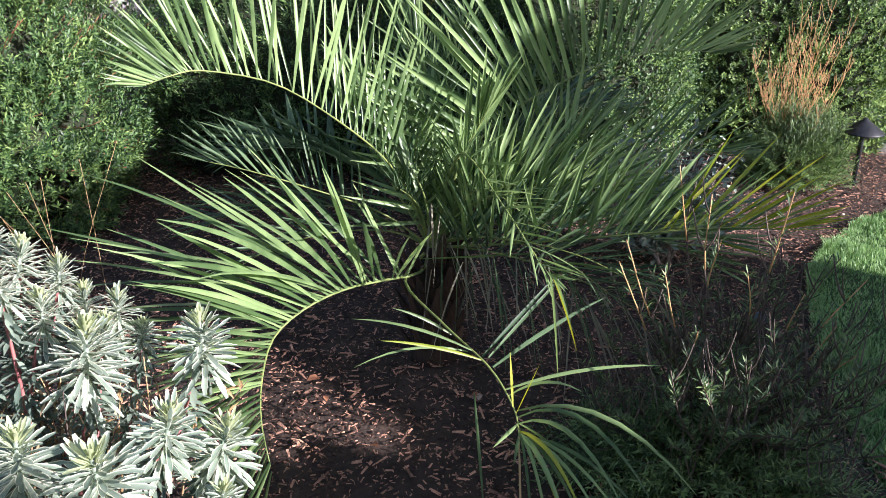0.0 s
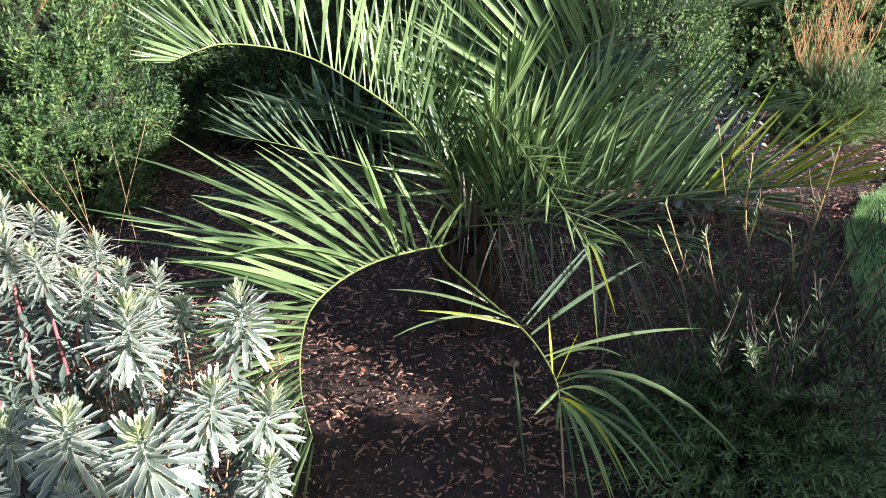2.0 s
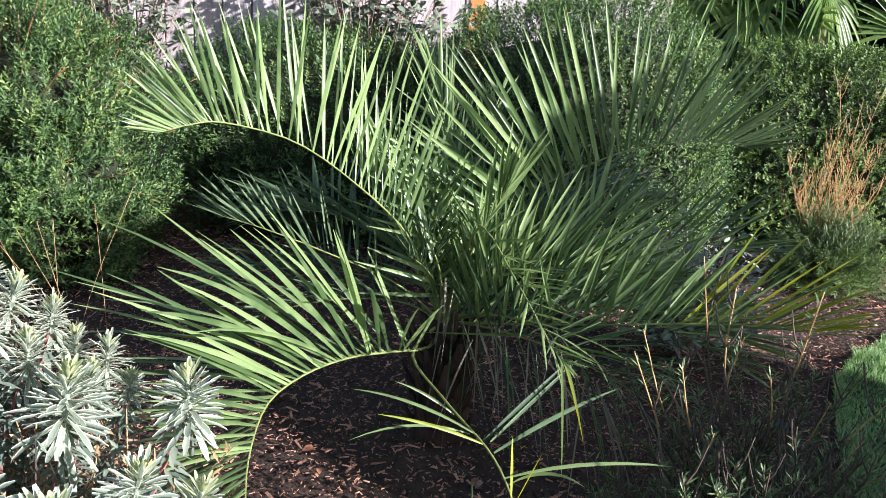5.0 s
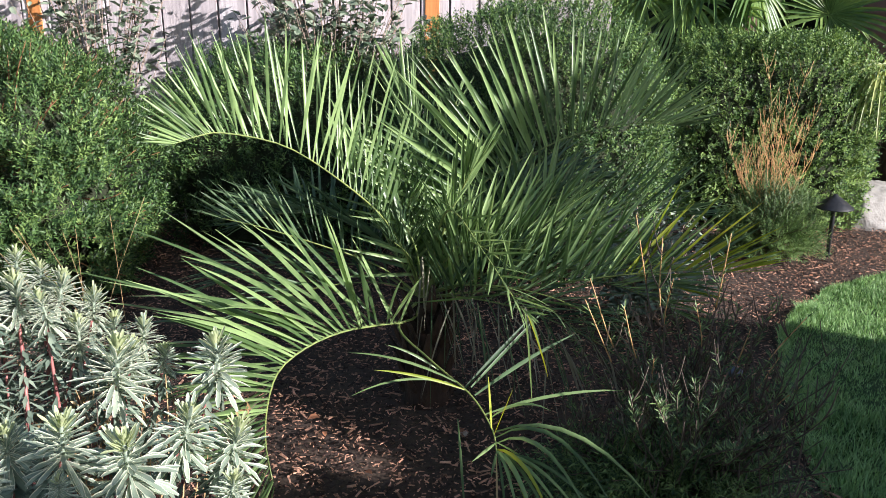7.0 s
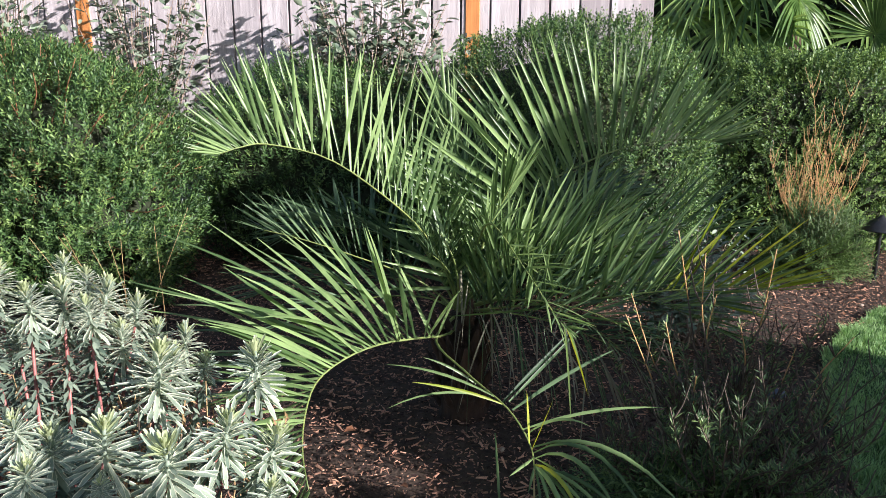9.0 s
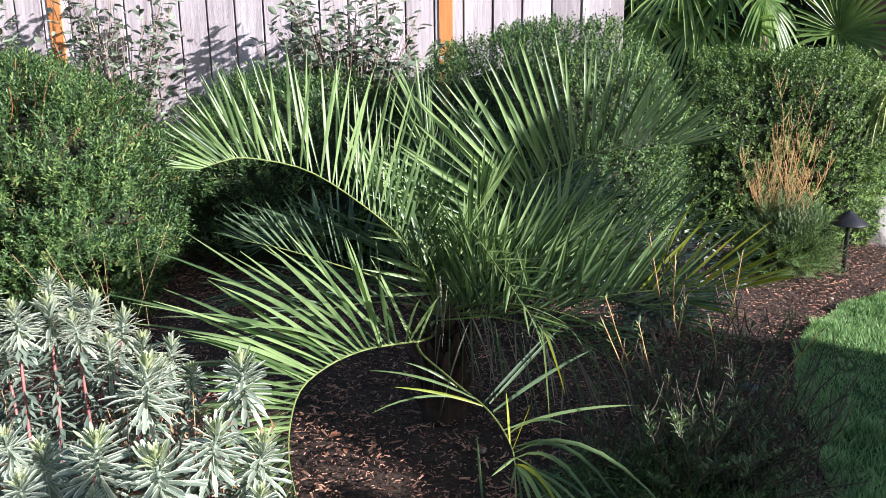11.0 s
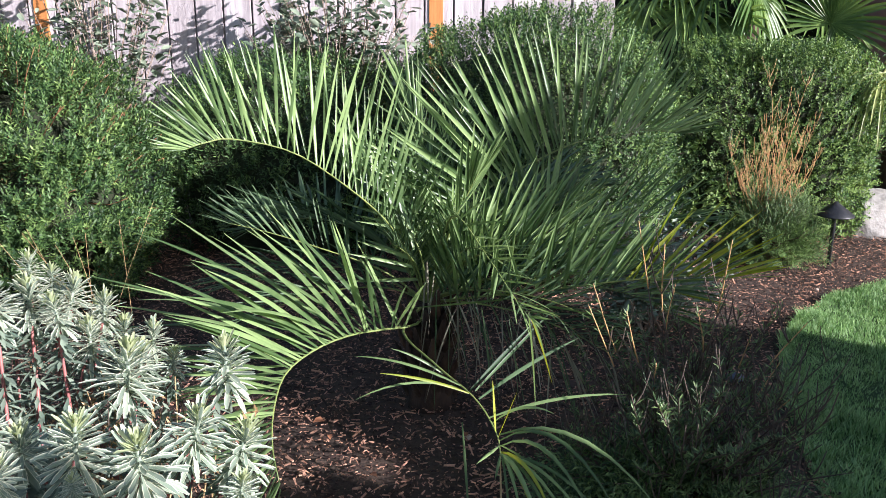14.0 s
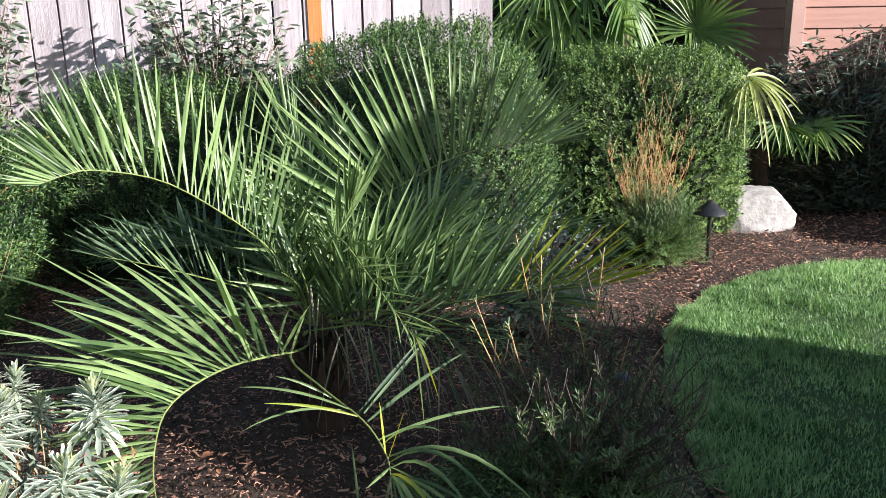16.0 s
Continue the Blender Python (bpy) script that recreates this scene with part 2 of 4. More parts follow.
def leaves(p, d, n, length, width, fold=0.18):
    """Many small pointed leaves: base, direction, upper side, length and width, one for each row."""
    d = unit(d)
    s = unit(np.cross(d, n))
    n = np.cross(s, d)
    L, W = np.broadcast_to(length, (len(p),))[:, None], np.broadcast_to(width, (len(p),))[:, None]
    v = np.stack([p, p + d * L * 0.5 + s * W * 0.5 + n * W * fold, p + d * L, p + d * L * 0.5 - s * W * 0.5 + n * W * fold], axis=1)
    k = np.arange(len(p))[:, None] * 4
    return v.reshape(-1, 3), np.concatenate([k + [0, 1, 2], k + [0, 2, 3]])


def ovals(p, d, n, length, width, fold=0.14):
    """Many rounded leaves with a folded midrib."""
    d = unit(d)
    s = unit(np.cross(d, n))
    n = np.cross(s, d)
    L, W = np.broadcast_to(length, (len(p),))[:, None], np.broadcast_to(width, (len(p),))[:, None]
    rows6 = [p, p + d * L * 0.28 + s * W * 0.42 + n * W * fold, p + d * L * 0.68 + s * W * 0.44 + n * W * fold, p + d * L - n * L * 0.08, p + d * L * 0.68 - s * W * 0.44 + n * W * fold, p + d * L * 0.28 - s * W * 0.42 + n * W * fold]
    k = np.arange(len(p))[:, None] * 6
    return np.stack(rows6, 1).reshape(-1, 3), (k + [0, 1, 2, 3]).tolist() + (k + [0, 3, 4, 5]).tolist()


def blade(p, d, across, length, width, droop=0.1, n=7, fold=0.22, point=0.75):
    """One long leaflet with a keel, that bends down towards its tip."""
    s = np.linspace(0, 1, n)
    d = unit(d)
    c = p + d * (length * s[:, None]) + np.array([0, 0, -1.0]) * (droop * length * s[:, None] ** 2.2)
    T = unit(np.gradient(c, axis=0))
    A = unit(across - T * (T @ across)[:, None])
    U = np.cross(A, T)
    w = width * 0.5 * np.minimum(1, 0.40 + 1.7 * s) * np.maximum(1 - s ** 2.6, 0.02) ** point
    v = np.stack([c - A * w[:, None] + U * (w * fold)[:, None], c - U * (w * fold)[:, None], c + A * w[:, None] + U * (w * fold)[:, None]], axis=1).reshape(-1, 3)
    f = []
    for i in range(n - 1):
        for k in (0, 1):
            f.append([3 * i + k, 3 * i + k + 1, 3 * i + k + 4, 3 * i + k + 3])
    return v, f


# ---- ground, mulch bed, lawn ----
EDGE_Y = np.array([-8.0, 0.5, 2.1, 2.43, 2.79, 3.1, 3.4, 3.6, 3.83, 4.06, 4.28, 4.40, 4.46, 4.50])
EDGE_X = np.array([1.3, 1.25, 1.21, 1.25, 1.32, 1.40, 1.495, 1.62, 1.80, 1.98, 2.30, 2.65, 3.0, 6.0])


def rise(x, y):
    """Height of the bed: a low mound round the palm."""
    r = np.sqrt(((x + 0.1) / 1.25) ** 2 + ((y - 2.0) / 1.7) ** 2)
    return 0.15 * np.clip(1.25 - r, 0, 1) ** 1.2 * 1.0 + 0.012 * np.sin(5.1 * x + 1.3 * y) * np.sin(4.3 * y - 0.7 * x)


def spread(lo, hi, step, far):
    core = np.arange(lo, hi + step / 2, step)
    out = step * 1.35 ** np.arange(1, 60)
    out = np.cumsum(out)
    out = out[out < far]
    return np.concatenate([lo - out[::-1], core, hi + out])


gx, gy = spread(-3.5, 5.0, 0.06, 900), spread(-0.5, 8.0, 0.06, 900)
X, Y = np.meshgrid(gx, gy)
inside = X > np.interp(Y, EDGE_Y, EDGE_X)
Z = rise(X, Y) * (np.abs(X) < 4) - 0.012 + 0.006 * np.sin(31 * X + 7 * Y) * np.sin(27 * Y)
Z = np.where(inside & (Y < 4.5), -0.03, Z)
w, h = len(gx), len(gy)
idx = (np.arange(h - 1)[:, None] * w + np.arange(w - 1)[None]).reshape(-1, 1)
single("ground", (np.stack([X, Y, Z], -1).reshape(-1, 3), idx + [0, 1, w + 1, w]), MAT["soil"], "dark brown soil of the garden bed under bark mulch", "soil", "structure", at=(0, 0, 0))

ly = np.concatenate([np.linspace(-8, 0.5, 12), np.arange(0.55, 4.5, 0.05)])
rows = []
for y in ly:
    x0 = np.interp(y, EDGE_Y, EDGE_X) + 0.01 * np.sin(23 * y) + 0.008 * np.sin(61 * y)
    rows.append([(x0 + 0.02, y, -0.04)] + [(x0 + (9 - x0) * u ** 2, y, 0.008 + 0.006 * math.sin(9 * u * 3 + 5 * y)) for u in np.linspace(0, 1, 30)])
rows = np.array(rows)
w, h = rows.shape[1], rows.shape[0]
idx = (np.arange(h - 1)[:, None] * w + np.arange(w - 1)[None]).reshape(-1, 1)
lawn = single("lawn", (rows.reshape(-1, 3), idx + [0, 1, w + 1, w]), MAT["turf"], "mown green lawn with a curved edge against the mulch", "lawn", "structure", at=(0, 0, 0))


def grass(n, x_hi, y_lo, y_hi):
    y = rng.uniform(y_lo, y_hi, n)
    x0 = np.interp(y, EDGE_Y, EDGE_X)
    x = x0 - 0.015 + (x_hi - x0) * rng.random(n) ** 1.5
    p = np.stack([x, y, np.full(n, 0.002)], -1)
    a = rng.uniform(0, 2 * np.pi, n)
    lean = rng.uniform(0.05, 0.75, n)
    d = unit(np.stack([np.cos(a) * lean, np.sin(a) * lean, np.ones(n)], -1))
    s = np.stack([-np.sin(a), np.cos(a), np.zeros(n)], -1)
    tuft = 0.75 + 0.5 * np.sin(7.3 * x + 2 * np.sin(5 * y)) * np.sin(6.1 * y + 1)
    patchy = 1 + 0.30 * np.sin(31 * x + 3 * np.sin(17 * y)) * np.sin(27 * y + 2 * np.sin(13 * x))
    L = (rng.uniform(0.020, 0.058, n) * np.clip(tuft, 0.55, 1.3) * patchy)[:, None]
    W = rng.uniform(0.0016, 0.0028, n)[:, None]
    bend = d * 1.0 + np.stack([np.cos(a), np.sin(a), -0.3 * np.ones(n)], -1) * 0.35
    v = np.stack([p - s * W, p + s * W, p + d * L * 0.6 + s * W * 0.8, p + d * L * 0.6 - s * W * 0.8, p + d * L * 0.6 + bend * L * 0.45], 1)
    k = np.arange(n)[:, None] * 5
    f = (k + [0, 1, 2, 3]).tolist() + (k + [3, 2, 4]).tolist()
    return v.reshape(-1, 3), f


single("grass", grass(90000, 4.6, 1.6, 4.5), MAT["grass"], "short bright green grass blades covering the lawn", "grass", "stuff", at=(0, 0, 0), smooth=False)


def chips(n):
    """Flat splinters of bark lying at all angles over the bed."""
    y = 0.7 + 5.4 * rng.random(n) ** 1.25
    x = rng.uniform(-2.2, 4.2, n)
    keep = (x < np.interp(y, EDGE_Y, EDGE_X) + 0.01) | (y > 4.5)
    x, y = x[keep], y[keep]
    n = len(x)
    a = rng.uniform(0, np.pi * 2, n)
    tilt, bank = rng.normal(0, 0.22, n), rng.normal(0, 0.35, n)
    L = rng.lognormal(-4.68, 0.64, n).clip(0.004, 0.045)
    W = (L * rng.uniform(0.10, 0.34, n)).clip(0.0014, 0.009)
    T = rng.uniform(0.001, 0.0035, n)
    d = np.stack([np.cos(a) * np.cos(tilt), np.sin(a) * np.cos(tilt), np.sin(tilt)], -1)
    s = unit(np.stack([-np.sin(a), np.cos(a), bank], -1))
    u = np.cross(d, s)
    c = np.stack([x, y, rise(x, y) + rng.uniform(-0.006, 0.014, n)], -1)
    d, s, u = d * L[:, None] / 2, s * W[:, None] / 2, u * T[:, None]
    q = rng.uniform(0.5, 1.0, (n, 1))
    v = np.stack([c - d - s, c + d - s * q, c + d + s * q * 0.7, c - d + s, c - d * 0.95 - s * 0.9 + u, c + d * 0.9 - s * q + u, c + d * 0.92 + s * q * 0.6 + u, c - d * 0.9 + s + u], 1)
    k = np.arange(n)[:, None] * 8
    f = np.concatenate([k + [4, 5, 6, 7], k + [0, 1, 5, 4], k + [1, 2, 6, 5], k + [2, 3, 7, 6]])
    return v.reshape(-1, 3), f


single("bark_mulch", chips(165000), MAT["bark"], "reddish brown shredded bark mulch spread over the bed", "mulch", "stuff", at=(0, 0, 0), smooth=False)


# ---- fence ----
FENCE_Y = 5.30
fence = thing("fence", (-2, FENCE_Y, 0), "weathered grey vertical board fence with orange stained posts", "fence")
PITCH = 0.187
for k in range(-24, 6):
    x = -0.30 + PITCH * k
    lift, lean = rng.uniform(-0.006, 0.006), rng.uniform(-0.004, 0.004)
    part("board", box((x + 0.006, FENCE_Y + lift, -0.02), (x + PITCH - 0.007, FENCE_Y + 0.018 + lift, 1.86 + lean), 0.002), MAT["fence"], fence, smooth=False)
for x in (-5.45, -2.875, -0.27):
    part("post", box((x, FENCE_Y - 0.014, -0.1), (x + 0.090, FENCE_Y + 0.08, 1.95), 0.003), MAT["post"], fence, "orange stained square post", smooth=False)
for k in range(-24, 6):
    x = -0.30 + PITCH * (k + 0.5)
    part("board", box((x + 0.006, FENCE_Y + 0.066, -0.02), (x + PITCH - 0.007, FENCE_Y + 0.084, 1.86), 0.002), MAT["fence"], fence, smooth=False)
for z in (0.35, 1.62):
    part("rail", box((-4.8, FENCE_Y + 0.026, z), (0.8, FENCE_Y + 0.064, z + 0.088), 0.002), MAT["fence"], fence, smooth=False)


# ---- house beyond the bed, and unseen blocks added to cast shade over lawn and plants ----
def siding_wall(parent, a, b, z0, z1, out, step=0.165):
    a, b, out = np.array(a, float), np.array(b, float), np.array(out, float)
    z = z0
    while z < z1:
        top = min(z + step, z1)
        v = [(*(a + out * 0.018), z), (*(b + out * 0.018), z), (*(b + out * 0.004), top), (*(a + out * 0.004), top), (*(a - out * 0.012), z), (*(b - out * 0.012), z), (*(b - out * 0.012), top), (*(a - out * 0.012), top)]
        part("siding_board", (v, [[0, 1, 2, 3], [0, 4, 5, 1], [3, 2, 6, 7], [4, 7, 6, 5], [0, 3, 7, 4], [1, 5, 6, 2]]), MAT["siding"], parent, smooth=False)
        z = top


house = thing("house", (3.5, 6.6, 0), "house corner with reddish tan lap siding behind the shrubs", "house")
siding_wall(house, (3.52, 6.52), (9.0, 6.52), 0.2, 2.8, (0, -1))
siding_wall(house, (3.45, 11.0), (3.45, 6.60), 0.2, 2.8, (-1, 0))
part("corner_trim", box((3.43, 6.47, 0.15), (3.54, 6.58, 2.8), 0.003), MAT["corner"], house, smooth=False)
part("footing", box((3.5, 6.55, -0.1), (9.0, 11.0, 0.2)), MAT["roof"], house, smooth=False)
part("roof", ([(3.0, 6.0, 2.75), (9.5, 6.0, 2.75), (9.5, 11.5, 4.6), (3.0, 11.5, 4.6), (3.0, 6.0, 2.9), (9.5, 6.0, 2.9), (9.5, 11.5, 4.75), (3.0, 11.5, 4.75)], [[3, 2, 1, 0], [4, 5, 6, 7], [0, 1, 5, 4], [1, 2, 6, 5], [2, 3, 7, 6], [3, 0, 4, 7]]), MAT["roof"], house, smooth=False)
# unseen blocker added; its stepped top is shaped to cut shadows on plants
shed = thing("unseen_shade_block", (5.6, 0.3, 0), "unseen stepped block added to cast shade over lawn and plants", "shed")
SHADE_OUTLINE = [(-3.5, 3.08), (-1.66, 3.08), (-1.62, 2.48), (-0.84, 2.48), (-0.80, 2.42), (-0.69, 2.41), (-0.66, 2.31), (-0.46, 2.31), (-0.41, 2.45), (-0.30, 2.50), (-0.05, 2.70), (0.12, 3.12), (0.98, 3.12), (0.99, 3.35), (1.60, 3.35)]
n = len(SHADE_OUTLINE)
side = [(x, y, z) for x in (4.55, 4.65) for y, z in SHADE_OUTLINE + [(1.60, -0.05), (-3.5, -0.05)]]
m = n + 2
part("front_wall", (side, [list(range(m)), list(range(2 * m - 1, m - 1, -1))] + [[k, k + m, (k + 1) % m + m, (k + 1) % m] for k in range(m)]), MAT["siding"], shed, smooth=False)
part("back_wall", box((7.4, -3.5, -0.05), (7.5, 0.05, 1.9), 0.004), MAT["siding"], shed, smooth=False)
BACK = {y: -3.5 + (y + 3.5) * 0.696 for y, z in SHADE_OUTLINE}
for (y0, z0), (y1, z1) in zip(SHADE_OUTLINE, SHADE_OUTLINE[1:]):
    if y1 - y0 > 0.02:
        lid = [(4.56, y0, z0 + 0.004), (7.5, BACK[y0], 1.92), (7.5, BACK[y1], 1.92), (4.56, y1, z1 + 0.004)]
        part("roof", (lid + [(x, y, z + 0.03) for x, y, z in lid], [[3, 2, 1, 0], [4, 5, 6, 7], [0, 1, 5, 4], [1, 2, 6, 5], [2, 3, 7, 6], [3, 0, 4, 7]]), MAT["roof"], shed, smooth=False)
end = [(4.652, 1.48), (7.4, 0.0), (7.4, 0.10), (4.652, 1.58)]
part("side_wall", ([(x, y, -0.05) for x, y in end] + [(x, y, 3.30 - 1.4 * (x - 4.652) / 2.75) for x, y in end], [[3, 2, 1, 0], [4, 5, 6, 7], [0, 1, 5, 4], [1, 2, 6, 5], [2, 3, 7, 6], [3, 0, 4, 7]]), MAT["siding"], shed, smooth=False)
# unseen wall added to keep the sun off shrubs and mulch by the house
wall = box((5.5, 3.72, -0.05), (5.6, 4.25, 1.15), 0.004), box((5.5, 4.252, -0.05), (5.6, 10.9, 1.95), 0.004)
single("wall_east", join(wall), MAT["siding"], "unseen plain wall added to shade the shrubs beside the house", "wall", "structure", smooth=False)
# unseen low wing added; its end sets the lawn's shadow edge
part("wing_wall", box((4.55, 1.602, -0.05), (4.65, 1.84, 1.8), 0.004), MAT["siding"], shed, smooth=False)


# ---- clipped bushes ----
def bush(name, centre, axes, label, leaf, shoots, power=2.6, size=0.026, slim=0.36, seed=1, wobble=0.07, fresh=None, fresh_share=0.3, up=0.75, twigs=25, holes=0.0):
    g = np.random.default_rng(seed)
    c, ax = np.array(centre, float), np.array(axes, float)

    def skin(d):
        k = (np.abs(d / ax) ** power).sum(-1) ** (-1 / power)
        lump = np.sin(5.2 * d[:, 0] + 3 * d[:, 2] + seed) * np.sin(4.7 * d[:, 1] - 2.2 * d[:, 2] + 2 * seed) + 0.6 * np.sin(11 * d[:, 0] - 4 * d[:, 1]) * np.sin(12 * d[:, 2] + seed) + 0.45 * np.sin(27 * d[:, 0] + 9 * d[:, 2]) * np.sin(23 * d[:, 2] - 17 * d[:, 1])
        return k * (1 + wobble * lump)

    ob = thing(name, (c[0], c[1], 0), label, "bush")
    # closed shell; the shade inside the bush is put into its near-black colour
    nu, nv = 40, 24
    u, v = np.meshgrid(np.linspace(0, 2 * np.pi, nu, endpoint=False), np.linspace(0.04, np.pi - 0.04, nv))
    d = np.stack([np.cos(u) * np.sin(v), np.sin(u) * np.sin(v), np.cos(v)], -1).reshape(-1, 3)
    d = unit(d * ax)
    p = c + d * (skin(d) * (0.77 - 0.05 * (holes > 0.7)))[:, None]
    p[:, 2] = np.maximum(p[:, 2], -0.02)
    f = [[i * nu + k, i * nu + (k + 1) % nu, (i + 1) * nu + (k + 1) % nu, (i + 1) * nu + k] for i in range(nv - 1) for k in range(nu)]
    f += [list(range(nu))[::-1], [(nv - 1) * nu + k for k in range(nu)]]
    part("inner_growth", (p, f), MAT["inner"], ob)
    # shoots with small leaves
    d = unit(g.normal(size=(shoots * 3, 3)) * ax)
    weight = np.where(d[:, 1] > 0.45, 0.15, 1.0) * np.where(d[:, 2] * 0 + c[2] + d[:, 2] * ax[2] < 0.02, 0.0, 1.0)
    q = c + d * ax
    lump = np.sin(13 * q[:, 0] + 5 * q[:, 2] + seed) * np.sin(15 * q[:, 2] - 4 * q[:, 0] + 2 * seed) + 0.5 * np.sin(31 * q[:, 0] - 9 * q[:, 1]) * np.sin(29 * q[:, 2] + 7 * q[:, 1])
    weight = weight * (1 - holes * np.clip((lump - 0.1) * 1.6, 0, 1))
    d = d[g.random(len(d)) < weight][:shoots]
    r = skin(d)
    n = unit(d / ax ** 2)
    n = unit(n * 0.8 + d * 0.2)
    base = c + d * (r * (1.0 - 0.24 * g.random(len(d)) ** 1.7 - 0.03))[:, None]
    way = unit(n * 0.75 + np.array([0, 0, up]) + g.normal(0, 0.32, n.shape))
    reach = g.uniform(0.05, 0.11, len(d)) * (size / 0.026) ** 0.5
    per = 13
    k = np.tile(np.arange(per), len(d))
    B, Wy, R = (np.repeat(a, per, axis=0) for a in (base, way, reach))
    turn = k * 2.4 + np.repeat(g.uniform(0, 6.28, len(d)), per)
    s1 = unit(np.cross(Wy, np.array([0.3, 0.5, 0.8])))
    s2 = np.cross(Wy, s1)
    side = np.cos(turn)[:, None] * s1 + np.sin(turn)[:, None] * s2
    p = B + Wy * (R * (k / per))[:, None] + g.normal(0, 0.003, B.shape)
    dd = unit(Wy * (0.35 + 0.6 * k / per)[:, None] + side * 0.8 + g.normal(0, 0.18, B.shape))
    L = size * g.uniform(0.65, 1.25, len(p))
    is_fresh = np.repeat(g.random(len(d)) < fresh_share, per) if fresh else np.zeros(len(p), bool)
    ok = p[:, 2] > 0.01
    for sel, m, nm in ((~is_fresh & ok, leaf, "foliage"), (is_fresh & ok, fresh, "fresh_growth")):
        if sel.any():
            part(nm, leaves(p[sel], dd[sel], Wy[sel], L[sel], L[sel] * slim), m, ob, kind="stuff")
    dead = (g.random(len(p)) < 0.10) & (np.sin(4.1 * p[:, 0] + 1.3) * np.sin(5.3 * p[:, 2] + 0.7) + 0.3 * np.sin(17 * p[:, 0]) > 0.72)
    if twigs > 40:
        part("dead_leaves", leaves(p[dead & ok], dd[dead & ok], Wy[dead & ok], g.uniform(0.012, 0.035, (dead & ok).sum()), 0.008), MAT["dead"], ob, kind="stuff")
    sticks = []
    for q in range(twigs):
        e = d[g.integers(len(d))]
        a = c + e * skin(e[None])[0] * 0.75
        b = c + e * skin(e[None])[0] * g.uniform(0.95, 1.04)
        if min(a[2], b[2]) > 0.05:
            sticks.append(tube(spline([a, (a + b) / 2 + g.normal(0, 0.015, 3), b + np.array([0, 0, 0.04])], 5), np.linspace(0.004, 0.0015, 5), 4))
    if sticks:
        part("dead_growth", join(sticks), MAT["dead" if twigs > 40 else "twig"], ob, kind="stuff")
    return ob


bush("hedge_bush", (-2.52, 3.95, 0.46), (0.90, 0.60, 0.78), "large clipped evergreen hedge bush with fine narrow leaves", MAT["box"], 11500, 3.3, 0.027, 0.31, 11, 0.085, MAT["box_fresh"], 0.26, twigs=420, holes=0.92)
bush("low_hedge_bush", (-1.10, 4.80, 0.44), (0.82, 0.40, 0.71), "low clipped evergreen bush in front of the fence", MAT["box"], 4200, 2.8, 0.026, 0.32, 12, 0.06, MAT["box_fresh"], 0.2, holes=0.7)
bush("round_bush", (0.37, 4.35, 0.64), (0.74, 0.58, 0.78), "big rounded clipped bush with small glossy leaves", MAT["box"], 10500, 2.8, 0.017, 0.46, 13, 0.045, MAT["box_fresh"], 0.32, holes=0.55)
bush("square_bush", (1.98, 5.55, 0.55), (0.68, 0.42, 0.67), "square clipped bush with small dark glossy leaves", MAT["box"], 7600, 5.0, 0.020, 0.5, 14, 0.05, MAT["box_fresh"], 0.7, holes=0.55)


# backdrop added to close off the sky behind the fan leaves
bush("tall_evergreen", (1.9, 8.6, 1.3), (2.2, 0.7, 1.9), "dark evergreen backdrop added to close off the sky behind the fan palm", MAT["box_dark"], 3600, 3.0, 0.05, 0.4, 15, 0.06)


# ---- feather palm ----
CROWN = np.array([-0.035, 2.38, 0.50])
palm = thing("feather_palm", (-0.02, 2.38, 0.08), "young feather palm with arching grey-green fronds on a short trunk", "palm")


def leaflet_to(p, tip, arch, width, across, n=8):
    """A leaflet from p to its tip, bowed upwards by arch metres."""
    p, tip = np.array(p, float), np.array(tip, float)
    v, f = blade(p, tip - p, np.array(across, float), np.linalg.norm(tip - p), width, 0.0, n)
    s = np.repeat(np.linspace(0, 1, n), 3)
    v[:, 2] += arch * 4 * s * (1 - s)
    return v, f


